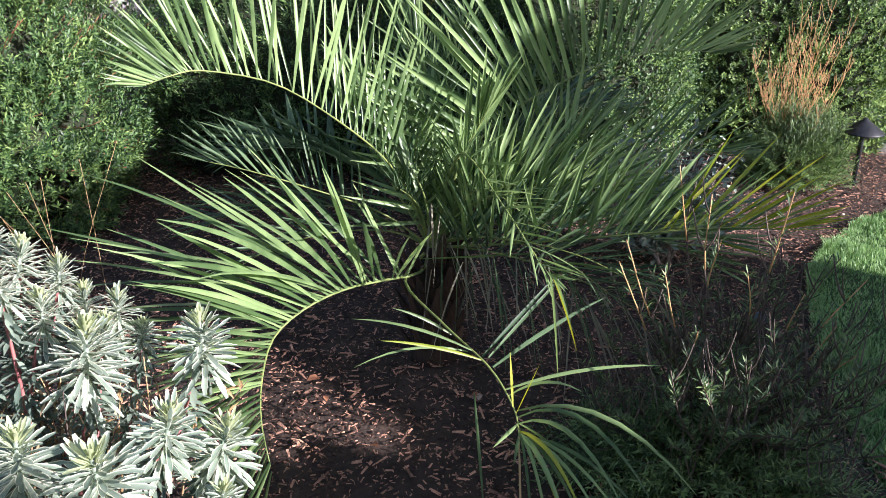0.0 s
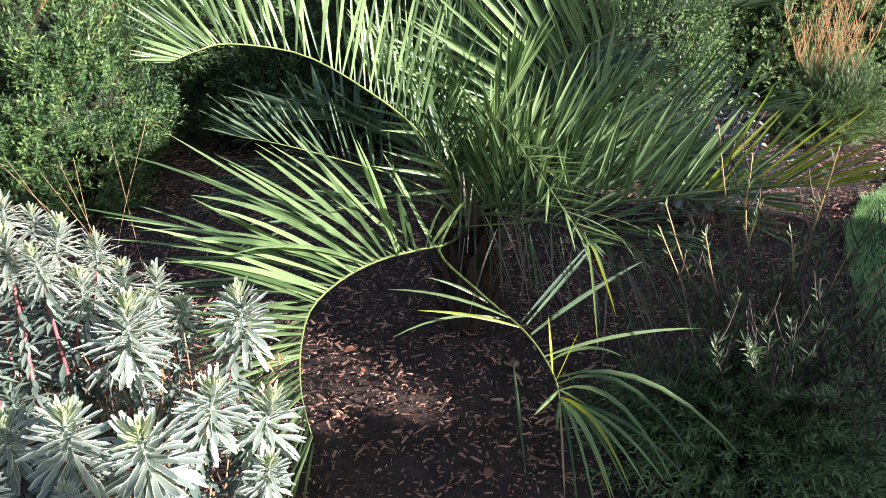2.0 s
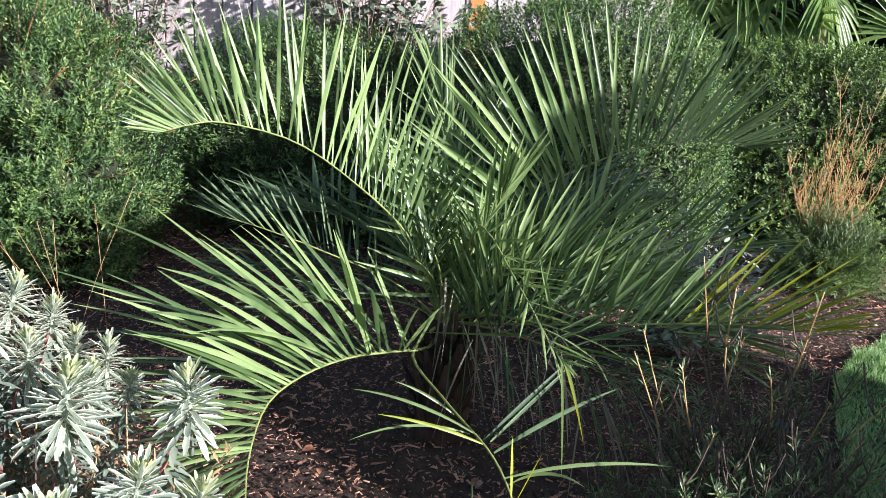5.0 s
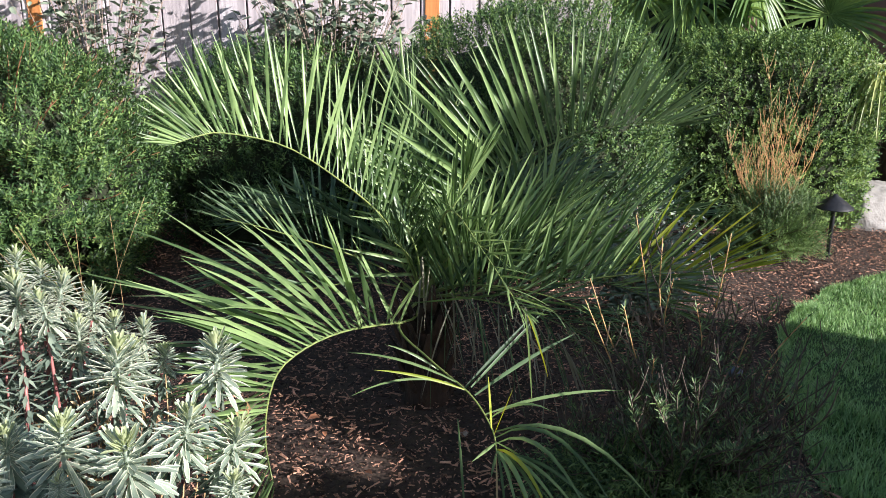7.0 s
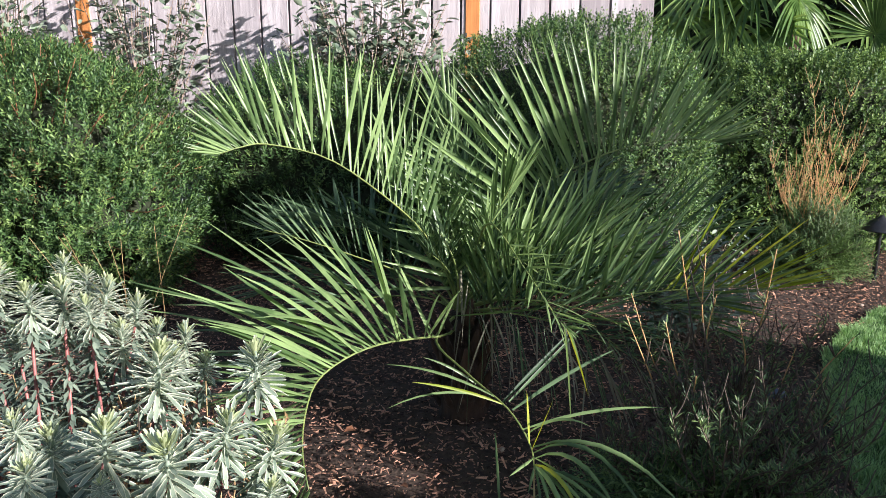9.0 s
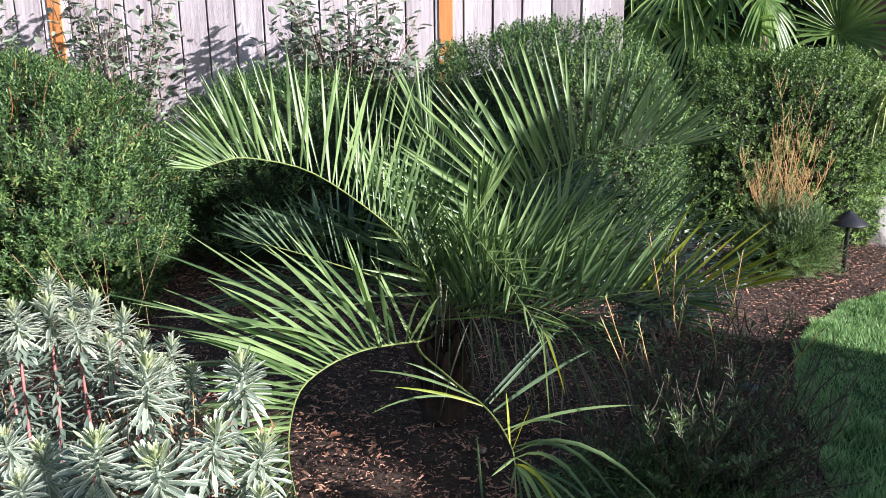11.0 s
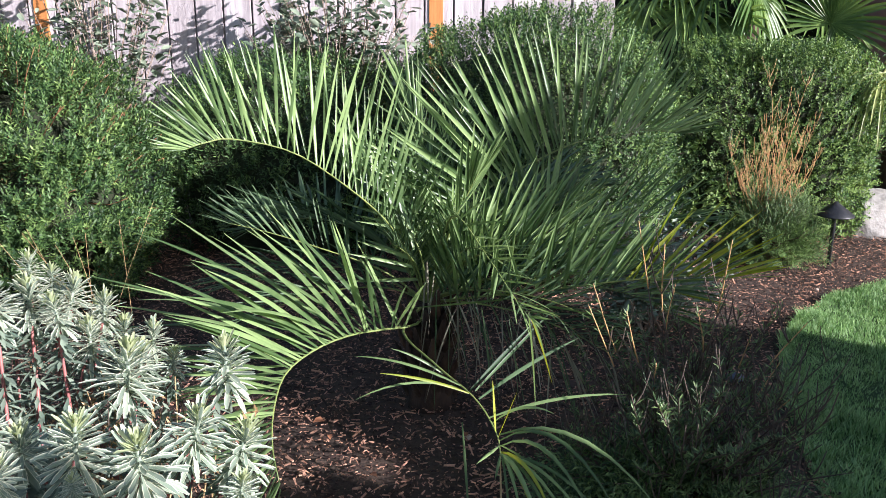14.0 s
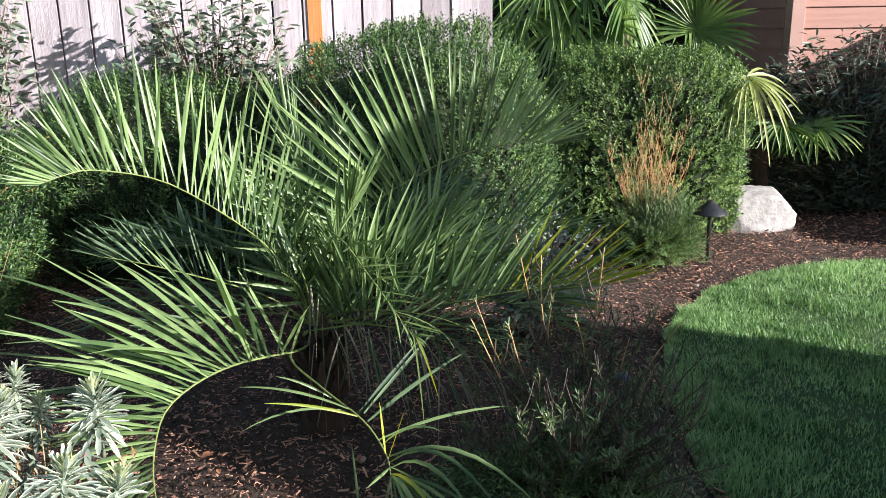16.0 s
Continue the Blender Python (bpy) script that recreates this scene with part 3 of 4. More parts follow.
def frond(points, count, length, width=0.022, vee=62, mat="palm", lean=(60, 60, 55, 42, 14), droop=0.08, start=0.14, seed=1, label="", stem=0.0048,
          profile=(0.7, 1.0, 1.0, 0.85, 0.4), rough=0.05, sides=(-1, 1), yellow=0.0, fold=0.36, rear=None, face=None, taper=0.72, even=False, crowd=1.0, turn=0.8):
    """An arching midrib through the points, with two rows of leaflets set in a V along its upper side."""
    g = np.random.default_rng(seed)
    c = spline(points, 48)
    T, N = carry(c)
    B = np.cross(T, N)
    s = np.linspace(0, 1, len(c))
    rib = part("frond", tube(c[::2], np.interp(s[::2], [0, 0.12, 1], [stem * 1.6, stem, 0.0014]), 6, 0.7), MAT["rachis"], palm, label)
    out = []
    for k in range(count):
        u = start + (1 - start) * ((k + 0.5) / count) ** crowd
        for side in sides:
            v = min(max(u + g.normal(0, 0.005) + side * 0.004, 0), 0.999)
            i = v * (len(c) - 1)
            j = int(i)
            w = i - j
            p = c[j] * (1 - w) + c[min(j + 1, 47)] * w
            t, n, b = (unit(a[j] * (1 - w) + a[min(j + 1, 47)] * w) for a in (T, N, B))
            q = max((v - start) / (1 - start), 0.0)
            if face is not None:
                n = unit(n * (1 - q) + np.array(face, float) * q * 1.5)
                n = unit(n - t * n.dot(t))
                b = np.cross(t, n)
            angle = radians(np.interp(q, np.linspace(0, 1, len(lean)), lean) + g.normal(0, 2 if even else 4))
            va = radians((rear if rear and side > 0 else vee) + g.normal(0, 3 if even else 7))
            away = b * side * math.cos(va) + n * math.sin(va)
            d = t * math.cos(angle) + away * math.sin(angle) + g.normal(0, rough, 3)
            L = length * np.interp(q, np.linspace(0, 1, len(profile)), profile) * g.uniform(0.86, 1.1)
            across = t - b * turn + g.normal(0, 0.12 if even else 0.3, 3)
            out.append((blade(p, d, across, L, width * g.uniform(0.8, 1.12) * np.interp(q, [0, 0.45, 1], [1, 1, taper]), droop * g.uniform(0.1, 2.0), 7, fold), g.random() < yellow * 2 * (q > 0.5)))
    for o, old in out:
        part("leaflet", o, MAT["palm_yellow" if old else mat], rib)
    return rib


C = tuple(CROWN)
# arch held high towards the front left
frond([C, (-0.085, 2.330, 0.665), (-0.149, 2.262, 0.800), (-0.250, 2.151, 0.930), (-0.367, 2.022, 1.046), (-0.486, 1.892, 1.100), (-0.540, 1.833, 1.100), (-0.585, 1.784, 1.086)], 40, 0.37, 0.0122, vee=83, rear=68, turn=0.1, seed=21, lean=(58, 62, 67, 66, 60, 50, 26), droop=0.01, rough=0.018, even=True, start=0.2, taper=0.5, profile=(0.92, 1.08, 1.0, 0.88, 0.66, 0.42, 0.20))
# left, under the high arch, its shade put into a darker leaflet colour
frond([C, (-0.18, 2.365, 0.610), (-0.38, 2.335, 0.690), (-0.54, 2.310, 0.745), (-0.66, 2.295, 0.775)], 15, 0.22, 0.0095, vee=70, mat="palm_shade", seed=22, lean=(74, 58, 42, 28, 8), droop=0.03, start=0.3)
frond([C, (-0.24, 2.50, 0.560), (-0.48, 2.60, 0.540), (-0.70, 2.68, 0.480), (-0.86, 2.72, 0.400)], 22, 0.30, 0.009, vee=42, mat="palm_shade", seed=51, lean=(70, 60, 48, 30, 8), droop=0.12, start=0.2)
frond([C, (-0.18, 2.62, 0.600), (-0.42, 2.86, 0.640), (-0.68, 3.05, 0.600), (-0.86, 3.15, 0.520)], 34, 0.34, 0.014, vee=45, mat="palm_shade", seed=52, lean=(66, 60, 50, 34, 8), droop=0.1, start=0.2)
frond([C, (-0.16, 2.42, 0.530), (-0.34, 2.42, 0.520), (-0.52, 2.40, 0.470), (-0.66, 2.38, 0.390)], 18, 0.24, 0.0085, vee=48, mat="palm_shade", seed=53, lean=(66, 58, 46, 26, 8), droop=0.1, start=0.2)
# front left, arching down to the mulch
frond([C, *[(-0.058, 2.30, 0.454), (-0.155, 2.20, 0.470), (-0.244, 2.10, 0.487), (-0.326, 2.00, 0.480), (-0.385, 1.90, 0.451), (-0.393, 1.80, 0.404), (-0.376, 1.70, 0.342), (-0.331, 1.60, 0.273)]], 44, 0.71, 0.0225, vee=58, even=True, seed=23, lean=(78, 56, 46, 50, 60, 60, 52, 36), droop=0.11, start=0.16, profile=(0.36, 0.80, 1.0, 0.82, 0.52, 0.42, 0.36, 0.26), face=(-1, 0.1, 0.15), taper=0.65, crowd=0.85)
# towards the front, short and drooping, with few leaflets
front = frond([C, *[(-0.099, 2.25, 0.449), (0.020, 2.00, 0.450), (0.140, 1.80, 0.445), (0.198, 1.68, 0.413), (0.211, 1.60, 0.388)]], 2, 0.12, 0.012, vee=20, seed=24, lean=(60, 15), droop=0.3, start=0.86, label="drooping frond with sparse yellow-tipped leaflets")
for base, tip, arch, width, kind in [
        ((0.125, 1.82, 0.448), (-0.103, 1.76, 0.524), 0.01, 0.020, "palm_yellow"),
        ((0.105, 1.86, 0.448), (-0.183, 1.85, 0.530), 0.02, 0.018, "palm"),
        ((0.048, 1.95, 0.442), (-0.095, 1.92, 0.526), 0.01, 0.018, "palm"),
        ((0.092, 1.88, 0.435), (-0.173, 1.80, 0.428), 0.03, 0.016, "palm"),
        # these three ribbons carry shade in their leaflet colour
        ((0.124, 1.83, 0.446), (0.301, 1.98, 0.597), 0.00, 0.028, "palm_shade"),
        ((0.142, 1.82, 0.455), (0.355, 2.05, 0.607), 0.00, 0.028, "palm_shade"),
        ((0.152, 1.79, 0.447), (0.415, 1.90, 0.583), 0.01, 0.026, "palm_shade"),
        ((0.179, 1.73, 0.425), (0.518, 1.70, 0.518), 0.02, 0.020, "palm"),
        ((0.187, 1.72, 0.415), (0.333, 1.60, 0.509), 0.03, 0.018, "palm"),
    ]:
    part("leaflet", leaflet_to(base, tip, arch, width * 0.45, (0.35, 0.45, 0.85)), MAT[kind], front)
for base, tip, arch, width, kind in [
        ((0.206, 1.67, 0.411), (0.479, 1.52, 0.367), 0.07, 0.018, "palm"),
        ((0.206, 1.66, 0.400), (0.410, 1.50, 0.358), 0.08, 0.018, "palm"),
        ((0.209, 1.65, 0.391), (0.368, 1.45, 0.362), 0.07, 0.018, "palm"),
        ((0.209, 1.63, 0.386), (0.305, 1.45, 0.351), 0.04, 0.018, "palm_yellow"),
        ((0.211, 1.62, 0.387), (0.279, 1.42, 0.354), 0.03, 0.024, "palm"),
        ((0.197, 1.68, 0.413), (0.189, 1.70, 0.511), 0.00, 0.012, "palm_yellow"),
        ((0.203, 1.66, 0.408), (0.237, 1.64, 0.518), 0.00, 0.012, "palm_yellow"),
        ((0.209, 1.60, 0.392), (0.214, 1.50, 0.283), 0.00, 0.010, "straw"),
        ((0.110, 1.76, 0.395), (0.133, 1.62, 0.247), 0.00, 0.014, "palm"),
    ]:
    tip = tuple(b + (t - b) * 1.3 for b, t in zip(base, tip))
    part("leaflet", leaflet_to(base, tip, arch * 1.2, width * 0.62, (0.35, 0.45, 0.85)), MAT[kind], front)
for k in range(7):
    tip = (0.24 + 0.035 * k, 1.40 + 0.012 * k, 0.24 + 0.012 * k)
    part("leaflet", leaflet_to((0.209, 1.63 - 0.004 * k, 0.388), tip, 0.045, 0.009, (0.35, 0.45, 0.85)), MAT["palm_yellow" if k == 2 else "palm"], front)
# front, rising then bending forward, its last leaflets hanging
front = frond([C, *[(0.002, 2.33, 0.657), (0.061, 2.20, 0.838), (0.167, 2.02, 0.762), (0.253, 1.89, 0.673), (0.285, 1.84, 0.654)]], 17, 0.17, 0.0085, vee=60, seed=25, lean=(58, 24), droop=0.06, start=0.3)
for base, tip, arch, width, kind in [
        ((0.275, 1.86, 0.662), (0.297, 1.72, 0.447), 0.02, 0.013, "palm"),
        ((0.282, 1.85, 0.653), (0.335, 1.74, 0.523), 0.01, 0.012, "palm_yellow"),
        ((0.279, 1.85, 0.660), (0.318, 1.76, 0.582), 0.01, 0.012, "palm"),
        ((0.238, 1.90, 0.689), (-0.056, 2.10, 0.580), 0.00, 0.012, "palm"),
        ((0.260, 1.88, 0.673), (0.457, 1.85, 0.660), 0.01, 0.016, "palm"),
    ]:
    part("leaflet", leaflet_to(base, tip, arch, width, (0.3, -0.6, 0.5)), MAT[kind], front)
# right front, with yellowing tips
frond([C, *[(0.107, 2.22, 0.574), (0.352, 2.05, 0.667), (0.526, 1.96, 0.726), (0.694, 1.92, 0.757), (0.818, 1.90, 0.760)]], 26, 0.30, 0.012, vee=62, turn=0.4, seed=26, lean=(58, 56, 50, 38, 12), droop=0.03, yellow=0.3)
# back right arch
frond([C, (0.010, 2.398, 0.690), (0.100, 2.435, 0.810), (0.190, 2.472, 0.890), (0.300, 2.516, 0.945), (0.430, 2.569, 1.000), (0.580, 2.630, 1.030), (0.710, 2.683, 1.034), (0.810, 2.724, 1.018)], 42, 0.46, 0.0150, vee=80, turn=0.0, seed=27, lean=(106, 106, 100, 88, 62, 40, 18), droop=0.01, rough=0.03, even=True, profile=(0.75, 1.0, 1.02, 0.95, 0.78, 0.6, 0.38))
# upright at the back
frond([C, *[(-0.021, 2.50, 0.686), (-0.068, 2.70, 0.861), (-0.118, 2.80, 1.049), (-0.168, 2.88, 1.183)]], 24, 0.30, 0.010, vee=45, seed=28, lean=(32, 8), droop=0.01, start=0.3)
# right, middle height, greyer
frond([C, *[(0.062, 2.40, 0.622), (0.281, 2.42, 0.715), (0.518, 2.45, 0.767), (0.697, 2.45, 0.785), (0.823, 2.45, 0.775)]], 24, 0.30, 0.011, vee=64, turn=0.4, seed=29, lean=(60, 58, 52, 40, 10), droop=0.03)
frond([C, *[(0.067, 2.30, 0.649), (0.190, 2.24, 0.725), (0.339, 2.18, 0.764), (0.481, 2.12, 0.767)]], 24, 0.33, 0.012, vee=58, seed=30, lean=(56, 54, 46, 12), droop=0.03)
# small new leaf in the middle and low ones, some with shade in their colour
frond([C, *[(0.011, 2.33, 0.657), (0.057, 2.28, 0.801), (0.100, 2.25, 0.897), (0.130, 2.22, 0.964)]], 12, 0.24, 0.014, vee=30, seed=31, lean=(30, 8), droop=0.02, start=0.4)
frond([C, (0.10, 2.25, 0.55), (0.28, 2.10, 0.57), (0.46, 2.0, 0.53), (0.60, 1.93, 0.46)], 20, 0.30, 0.008, vee=50, mat="palm_shade", seed=32, lean=(56, 40, 20), droop=0.08)
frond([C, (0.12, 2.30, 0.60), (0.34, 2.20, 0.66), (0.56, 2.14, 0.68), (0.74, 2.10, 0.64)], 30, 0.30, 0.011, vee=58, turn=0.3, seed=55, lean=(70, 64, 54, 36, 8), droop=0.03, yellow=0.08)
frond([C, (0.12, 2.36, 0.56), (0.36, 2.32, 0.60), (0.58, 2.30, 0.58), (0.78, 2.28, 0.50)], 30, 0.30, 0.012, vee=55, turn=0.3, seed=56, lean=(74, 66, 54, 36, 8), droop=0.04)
frond([C, (0.06, 2.26, 0.58), (0.20, 2.10, 0.64), (0.36, 1.98, 0.65), (0.50, 1.92, 0.60)], 22, 0.24, 0.009, vee=50, mat="palm_shade", seed=57, lean=(64, 56, 44, 12), droop=0.05)
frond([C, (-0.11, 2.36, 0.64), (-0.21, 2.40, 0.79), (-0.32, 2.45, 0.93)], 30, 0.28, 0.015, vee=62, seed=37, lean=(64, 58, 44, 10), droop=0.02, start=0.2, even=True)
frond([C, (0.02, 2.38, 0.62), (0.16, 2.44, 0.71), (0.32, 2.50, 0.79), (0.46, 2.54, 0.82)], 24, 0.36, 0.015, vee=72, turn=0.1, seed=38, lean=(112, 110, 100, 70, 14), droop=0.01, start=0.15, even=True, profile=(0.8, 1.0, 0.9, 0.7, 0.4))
frond([C, (0.05, 2.5, 0.62), (0.2, 2.7, 0.75), (0.40, 2.9, 0.80), (0.6, 3.05, 0.76)], 24, 0.3, 0.02, vee=55, seed=34, mat="palm_shade", lean=(60, 20), droop=0.1)
frond([C, (-0.03, 2.45, 0.62), (-0.06, 2.52, 0.72), (-0.13, 2.62, 0.86)], 18, 0.28, 0.014, vee=60, seed=36, lean=(50, 15), droop=0.03, start=0.3)
bright = frond([C, (-0.052, 2.270, 0.717), (-0.169, 2.330, 0.874)], 4, 0.20, 0.014, vee=60, seed=41, lean=(40, 12), droop=0.02, start=0.6)
for k in range(18):
    u = k / 17
    base = np.array((-0.052, 2.270, 0.717)) * (1 - u) + np.array((-0.169, 2.330, 0.874)) * u + rng.normal(0, 0.006, 3)
    tip = np.array((-0.164, 2.300, 0.961)) * (1 - u) + np.array((-0.339, 2.420, 1.100)) * u + rng.normal(0, 0.022, 3)
    part("leaflet", leaflet_to(base, tip, 0.008, rng.uniform(0.014, 0.020), (0.75, 0.45, 0.3)), MAT["palm"], bright)
# shorter inner fronds that fill the crown, every way
for k, (tip, up) in enumerate([((0.24, 2.12, 0.70), 0.12), ((0.36, 2.58, 0.78), 0.1), ((0.10, 2.70, 0.88), 0.08),
                               ((-0.12, 2.22, 0.74), 0.05), ((0.42, 2.28, 0.64), 0.10),
                               ((-0.24, 2.80, 0.60), 0.1), ((0.10, 2.95, 0.64), 0.12), ((0.30, 2.80, 0.70), 0.1), ((-0.08, 2.75, 0.68), 0.12), ((0.46, 2.70, 0.62), 0.12),
                               ((0.05, 3.12, 1.10), 0.1), ((0.26, 3.15, 1.02), 0.1), ((-0.14, 3.15, 1.02), 0.1)]):
    tip = np.array(tip)
    mid = CROWN + (tip - CROWN) * 0.55 + np.array([0, 0, up])
    frond([C, tuple(CROWN + (mid - CROWN) * 0.5 + np.array([0, 0, 0.03])), tuple(mid), tuple(tip)], 22, 0.22, 0.0080, vee=62, seed=120 + k, mat=("palm", "palm_shade")[k % 2], lean=(58, 55, 45, 14), droop=0.07, start=0.2, rough=0.12)
# dry leaflets hanging under the crown
hung = frond([C, (0.12, 2.22, 0.60), (0.30, 2.05, 0.62), (0.44, 1.95, 0.56)], 6, 0.16, 0.008, vee=30, seed=140, mat="palm_shade", droop=0.2, start=0.5, label="old frond with dry hanging leaflets")
for k in range(62):
    base = np.array([rng.uniform(-0.04, 0.52), 0, 0])
    base[1] = 2.30 - 0.75 * base[0] + rng.normal(0, 0.05)
    base[2] = 0.60 - 0.1 * base[0] + rng.normal(0, 0.03)
    tip = base + np.array([rng.normal(0.02 + 0.22 * max(base[0], 0), 0.06), rng.normal(-0.03, 0.05), -rng.uniform(0.18, 0.40)])
    part("leaflet", leaflet_to(base, tip, 0.02, rng.uniform(0.003, 0.008), (1, rng.normal(0, 0.8), 0)), MAT["palm_old" if k % 3 else "palm_shade"], hung)
trunk = []
tc = spline([(-0.02, 2.38, 0.10), (-0.025, 2.38, 0.30), (-0.035, 2.38, 0.50)], 8)
trunk.append(tube(tc, [0.085, 0.082, 0.075, 0.07, 0.066, 0.06, 0.05, 0.03], 12))
for k in range(46):
    a, z = k * 2.4, 0.12 + 0.36 * k / 46
    e = np.array([math.cos(a), math.sin(a), 0])
    b0 = np.array([-0.028, 2.38, z]) + e * 0.055
    trunk.append(tube(spline([b0, b0 + e * 0.03 + (0, 0, 0.05), b0 + e * (0.045 + 0.02 * rng.random()) + (0, 0, 0.11)], 5), [0.018, 0.02, 0.017, 0.012, 0.006], 6, 0.5))
part("trunk", join(trunk), MAT["trunk"], palm, "short trunk covered in reddish brown leaf bases")


# ---- variegated shrub in the foreground ----
def rosette(seed, old=0.25):
    """Whorled head of narrow leaves with pale margins, pointing up the z axis, about 0.13 m across."""
    g = np.random.default_rng(seed)
    vs, fs, mi, n = [], [], [], 0
    count = 112
    for k in range(count):
        q = k / count
        a = k * 2.39996 + g.normal(0, 0.1)
        rise_angle = radians(np.interp(q, [0, 0.25, 0.7, 1.0], [76, 46, 8, -36]) + g.normal(0, 12))
        L = np.interp(q, [0, 0.2, 0.6, 1], [0.022, 0.042, 0.060, 0.057]) * g.uniform(0.72, 1.15)
        w = np.interp(q, [0, 0.3, 1], [0.0045, 0.0080, 0.0102]) * g.uniform(0.85, 1.1)
        bow = g.uniform(-0.1, 0.35)
        base = np.array([0, 0, 0.032 - 0.078 * q])
        e = np.array([math.cos(a), math.sin(a), 0])
        d = e * math.cos(rise_angle) + np.array([0, 0, math.sin(rise_angle)])
        side = np.array([-math.sin(a), math.cos(a), 0])
        up = np.cross(d, side) * -1
        if up[2] < 0:
            up = -up
        rows_s, prof = [0.0, 0.4, 0.78, 1.0], [0.36, 0.74, 1.0, 0.42]
        for r, pr in zip(rows_s, prof):
            c = base + d * L * r - np.array([0, 0, bow * L * r * r])
            for x, lift in ((-1, 0.12), (-0.74, 0.03), (0.74, 0.03), (1, 0.12)):
                vs.append(c + side * (x * w * pr * 0.5) + up * (lift * w * pr))
        for r in range(3):
            for cidx in range(3):
                b = n + r * 4 + cidx
                fs.append([b, b + 1, b + 5, b + 4])
                mi.append(2 if q < 0.22 else (0 if cidx == 1 else 1))
        n += 16
    cv, cf = tube([(0, 0, -0.10), (0, 0, -0.04), (0, 0, 0.03)], [0.004, 0.0045, 0.003], 6)
    return np.concatenate([np.array(vs), cv]), fs + [[i + n for i in q] for q in cf], mi + [0] * len(cf)


EU = np.array([-0.72, 1.15, 0.10])
euphorbia = thing("variegated_shrub", tuple(EU), "variegated shrub with grey-green cream-edged leaf whorls on red stems", "shrub")
heads = [mesh_of("leaf_whorl", *rosette(40 + k)[:2], [MAT["eu_green"], MAT["eu_cream"], MAT["eu_top"]], rosette(40 + k)[2]) for k in range(5)]

# darker copy of the whorls; shade low in the shrub put into their colours
shaded_heads = [mesh_of("leaf_whorl", *rosette(60 + k)[:2], [MAT["eu_old_shade"], MAT["eu_green"], MAT["eu_green"]], rosette(60 + k)[2]) for k in range(3)]


def euphorbia_stem(tip, size=1.0, seed=0, lower=False):
    g = np.random.default_rng(seed)
    tip = np.array(tip, float)
    foot = np.array([EU[0] + 0.55 * (tip[0] - EU[0]) + g.normal(0, 0.04), EU[1] + 0.5 * (tip[1] - EU[1]) + g.normal(0, 0.04), 0.10])
    c = spline([foot, foot + (tip - foot) * np.array([0.35, 0.35, 0.45]), foot + (tip - foot) * np.array([0.8, 0.8, 0.82]), tip], 10)
    st = part("stem", tube(c[:9], np.linspace(0.0050, 0.0034, 9), 6), MAT["eu_stem"], euphorbia, "red fleshy stem")
    axis = unit(unit(c[-1] - c[-2]) * 0.7 + np.array([0, -0.05, 0.5]) + g.normal(0, 0.09, 3))
    z = Vector(axis)
    m = Matrix.Translation(Vector(tip - EU)) @ z.to_track_quat("Z", "Y").to_matrix().to_4x4() @ Matrix.Rotation(g.uniform(0, 6.28), 4, "Z") @ Matrix.Scale(size, 4)
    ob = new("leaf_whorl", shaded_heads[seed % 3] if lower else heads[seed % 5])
    ob.parent = st
    ob.matrix_local = m
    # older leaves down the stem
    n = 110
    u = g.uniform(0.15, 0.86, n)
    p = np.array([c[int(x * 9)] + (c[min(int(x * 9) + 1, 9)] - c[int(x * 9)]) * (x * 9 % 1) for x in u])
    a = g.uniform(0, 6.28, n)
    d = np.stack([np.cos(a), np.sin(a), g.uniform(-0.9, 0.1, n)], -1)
    part("lower_leaves", leaves(p, d, np.tile([0, 0, 1.0], (n, 1)), g.uniform(0.04, 0.068, n), g.uniform(0.008, 0.013, n)), MAT["eu_old_shade"], st, kind="stuff")


EU_TIPS = [(-0.870, 1.55, 0.856, 0.69), (-0.859, 1.62, 0.807, 0.68), (-0.866, 1.40, 0.825, 0.92), (-0.850, 1.50, 0.798, 1.07), (-0.787, 1.57, 0.787, 1.00), (-0.730, 1.60, 0.742, 0.88), (-0.764, 1.45, 0.789, 0.85),
           (-0.927, 1.55, 0.736, 0.81), (-0.720, 1.50, 0.709, 0.94), (-0.687, 1.60, 0.680, 0.93), (-0.609, 1.58, 0.682, 0.86), (-0.566, 1.58, 0.623, 0.74), (-0.601, 1.42, 0.670, 1.47), (-0.617, 1.52, 0.647, 0.99),
           (-0.412, 1.50, 0.661, 1.28), (-0.391, 1.25, 0.623, 1.16), (-0.318, 1.30, 0.564, 1.27), (-0.451, 1.12, 0.627, 1.39), (-0.555, 1.10, 0.671, 1.22), (-0.691, 1.15, 0.628, 1.01), (-0.628, 0.98, 0.671, 0.80),
           (-0.512, 1.00, 0.646, 0.50), (-0.293, 1.20, 0.527, 0.80), (-0.937, 1.45, 0.718, 0.77), (-0.777, 1.66, 0.701, 0.76), (-0.735, 1.12, 0.677, 0.80),
           (-0.931, 1.40, 0.868, 0.92), (-1.000, 1.42, 0.800, 0.90), (-1.070, 1.50, 0.800, 0.95), (-0.846, 1.15, 0.625, 0.90), (-1.020, 1.36, 0.640, 0.85), (-1.100, 1.46, 0.690, 0.90), (-1.090, 1.62, 0.740, 0.80), (-0.950, 1.20, 0.600, 0.80)]
for k, (x, y, z, size) in enumerate(EU_TIPS):
    euphorbia_stem((x, y, z), size, k)
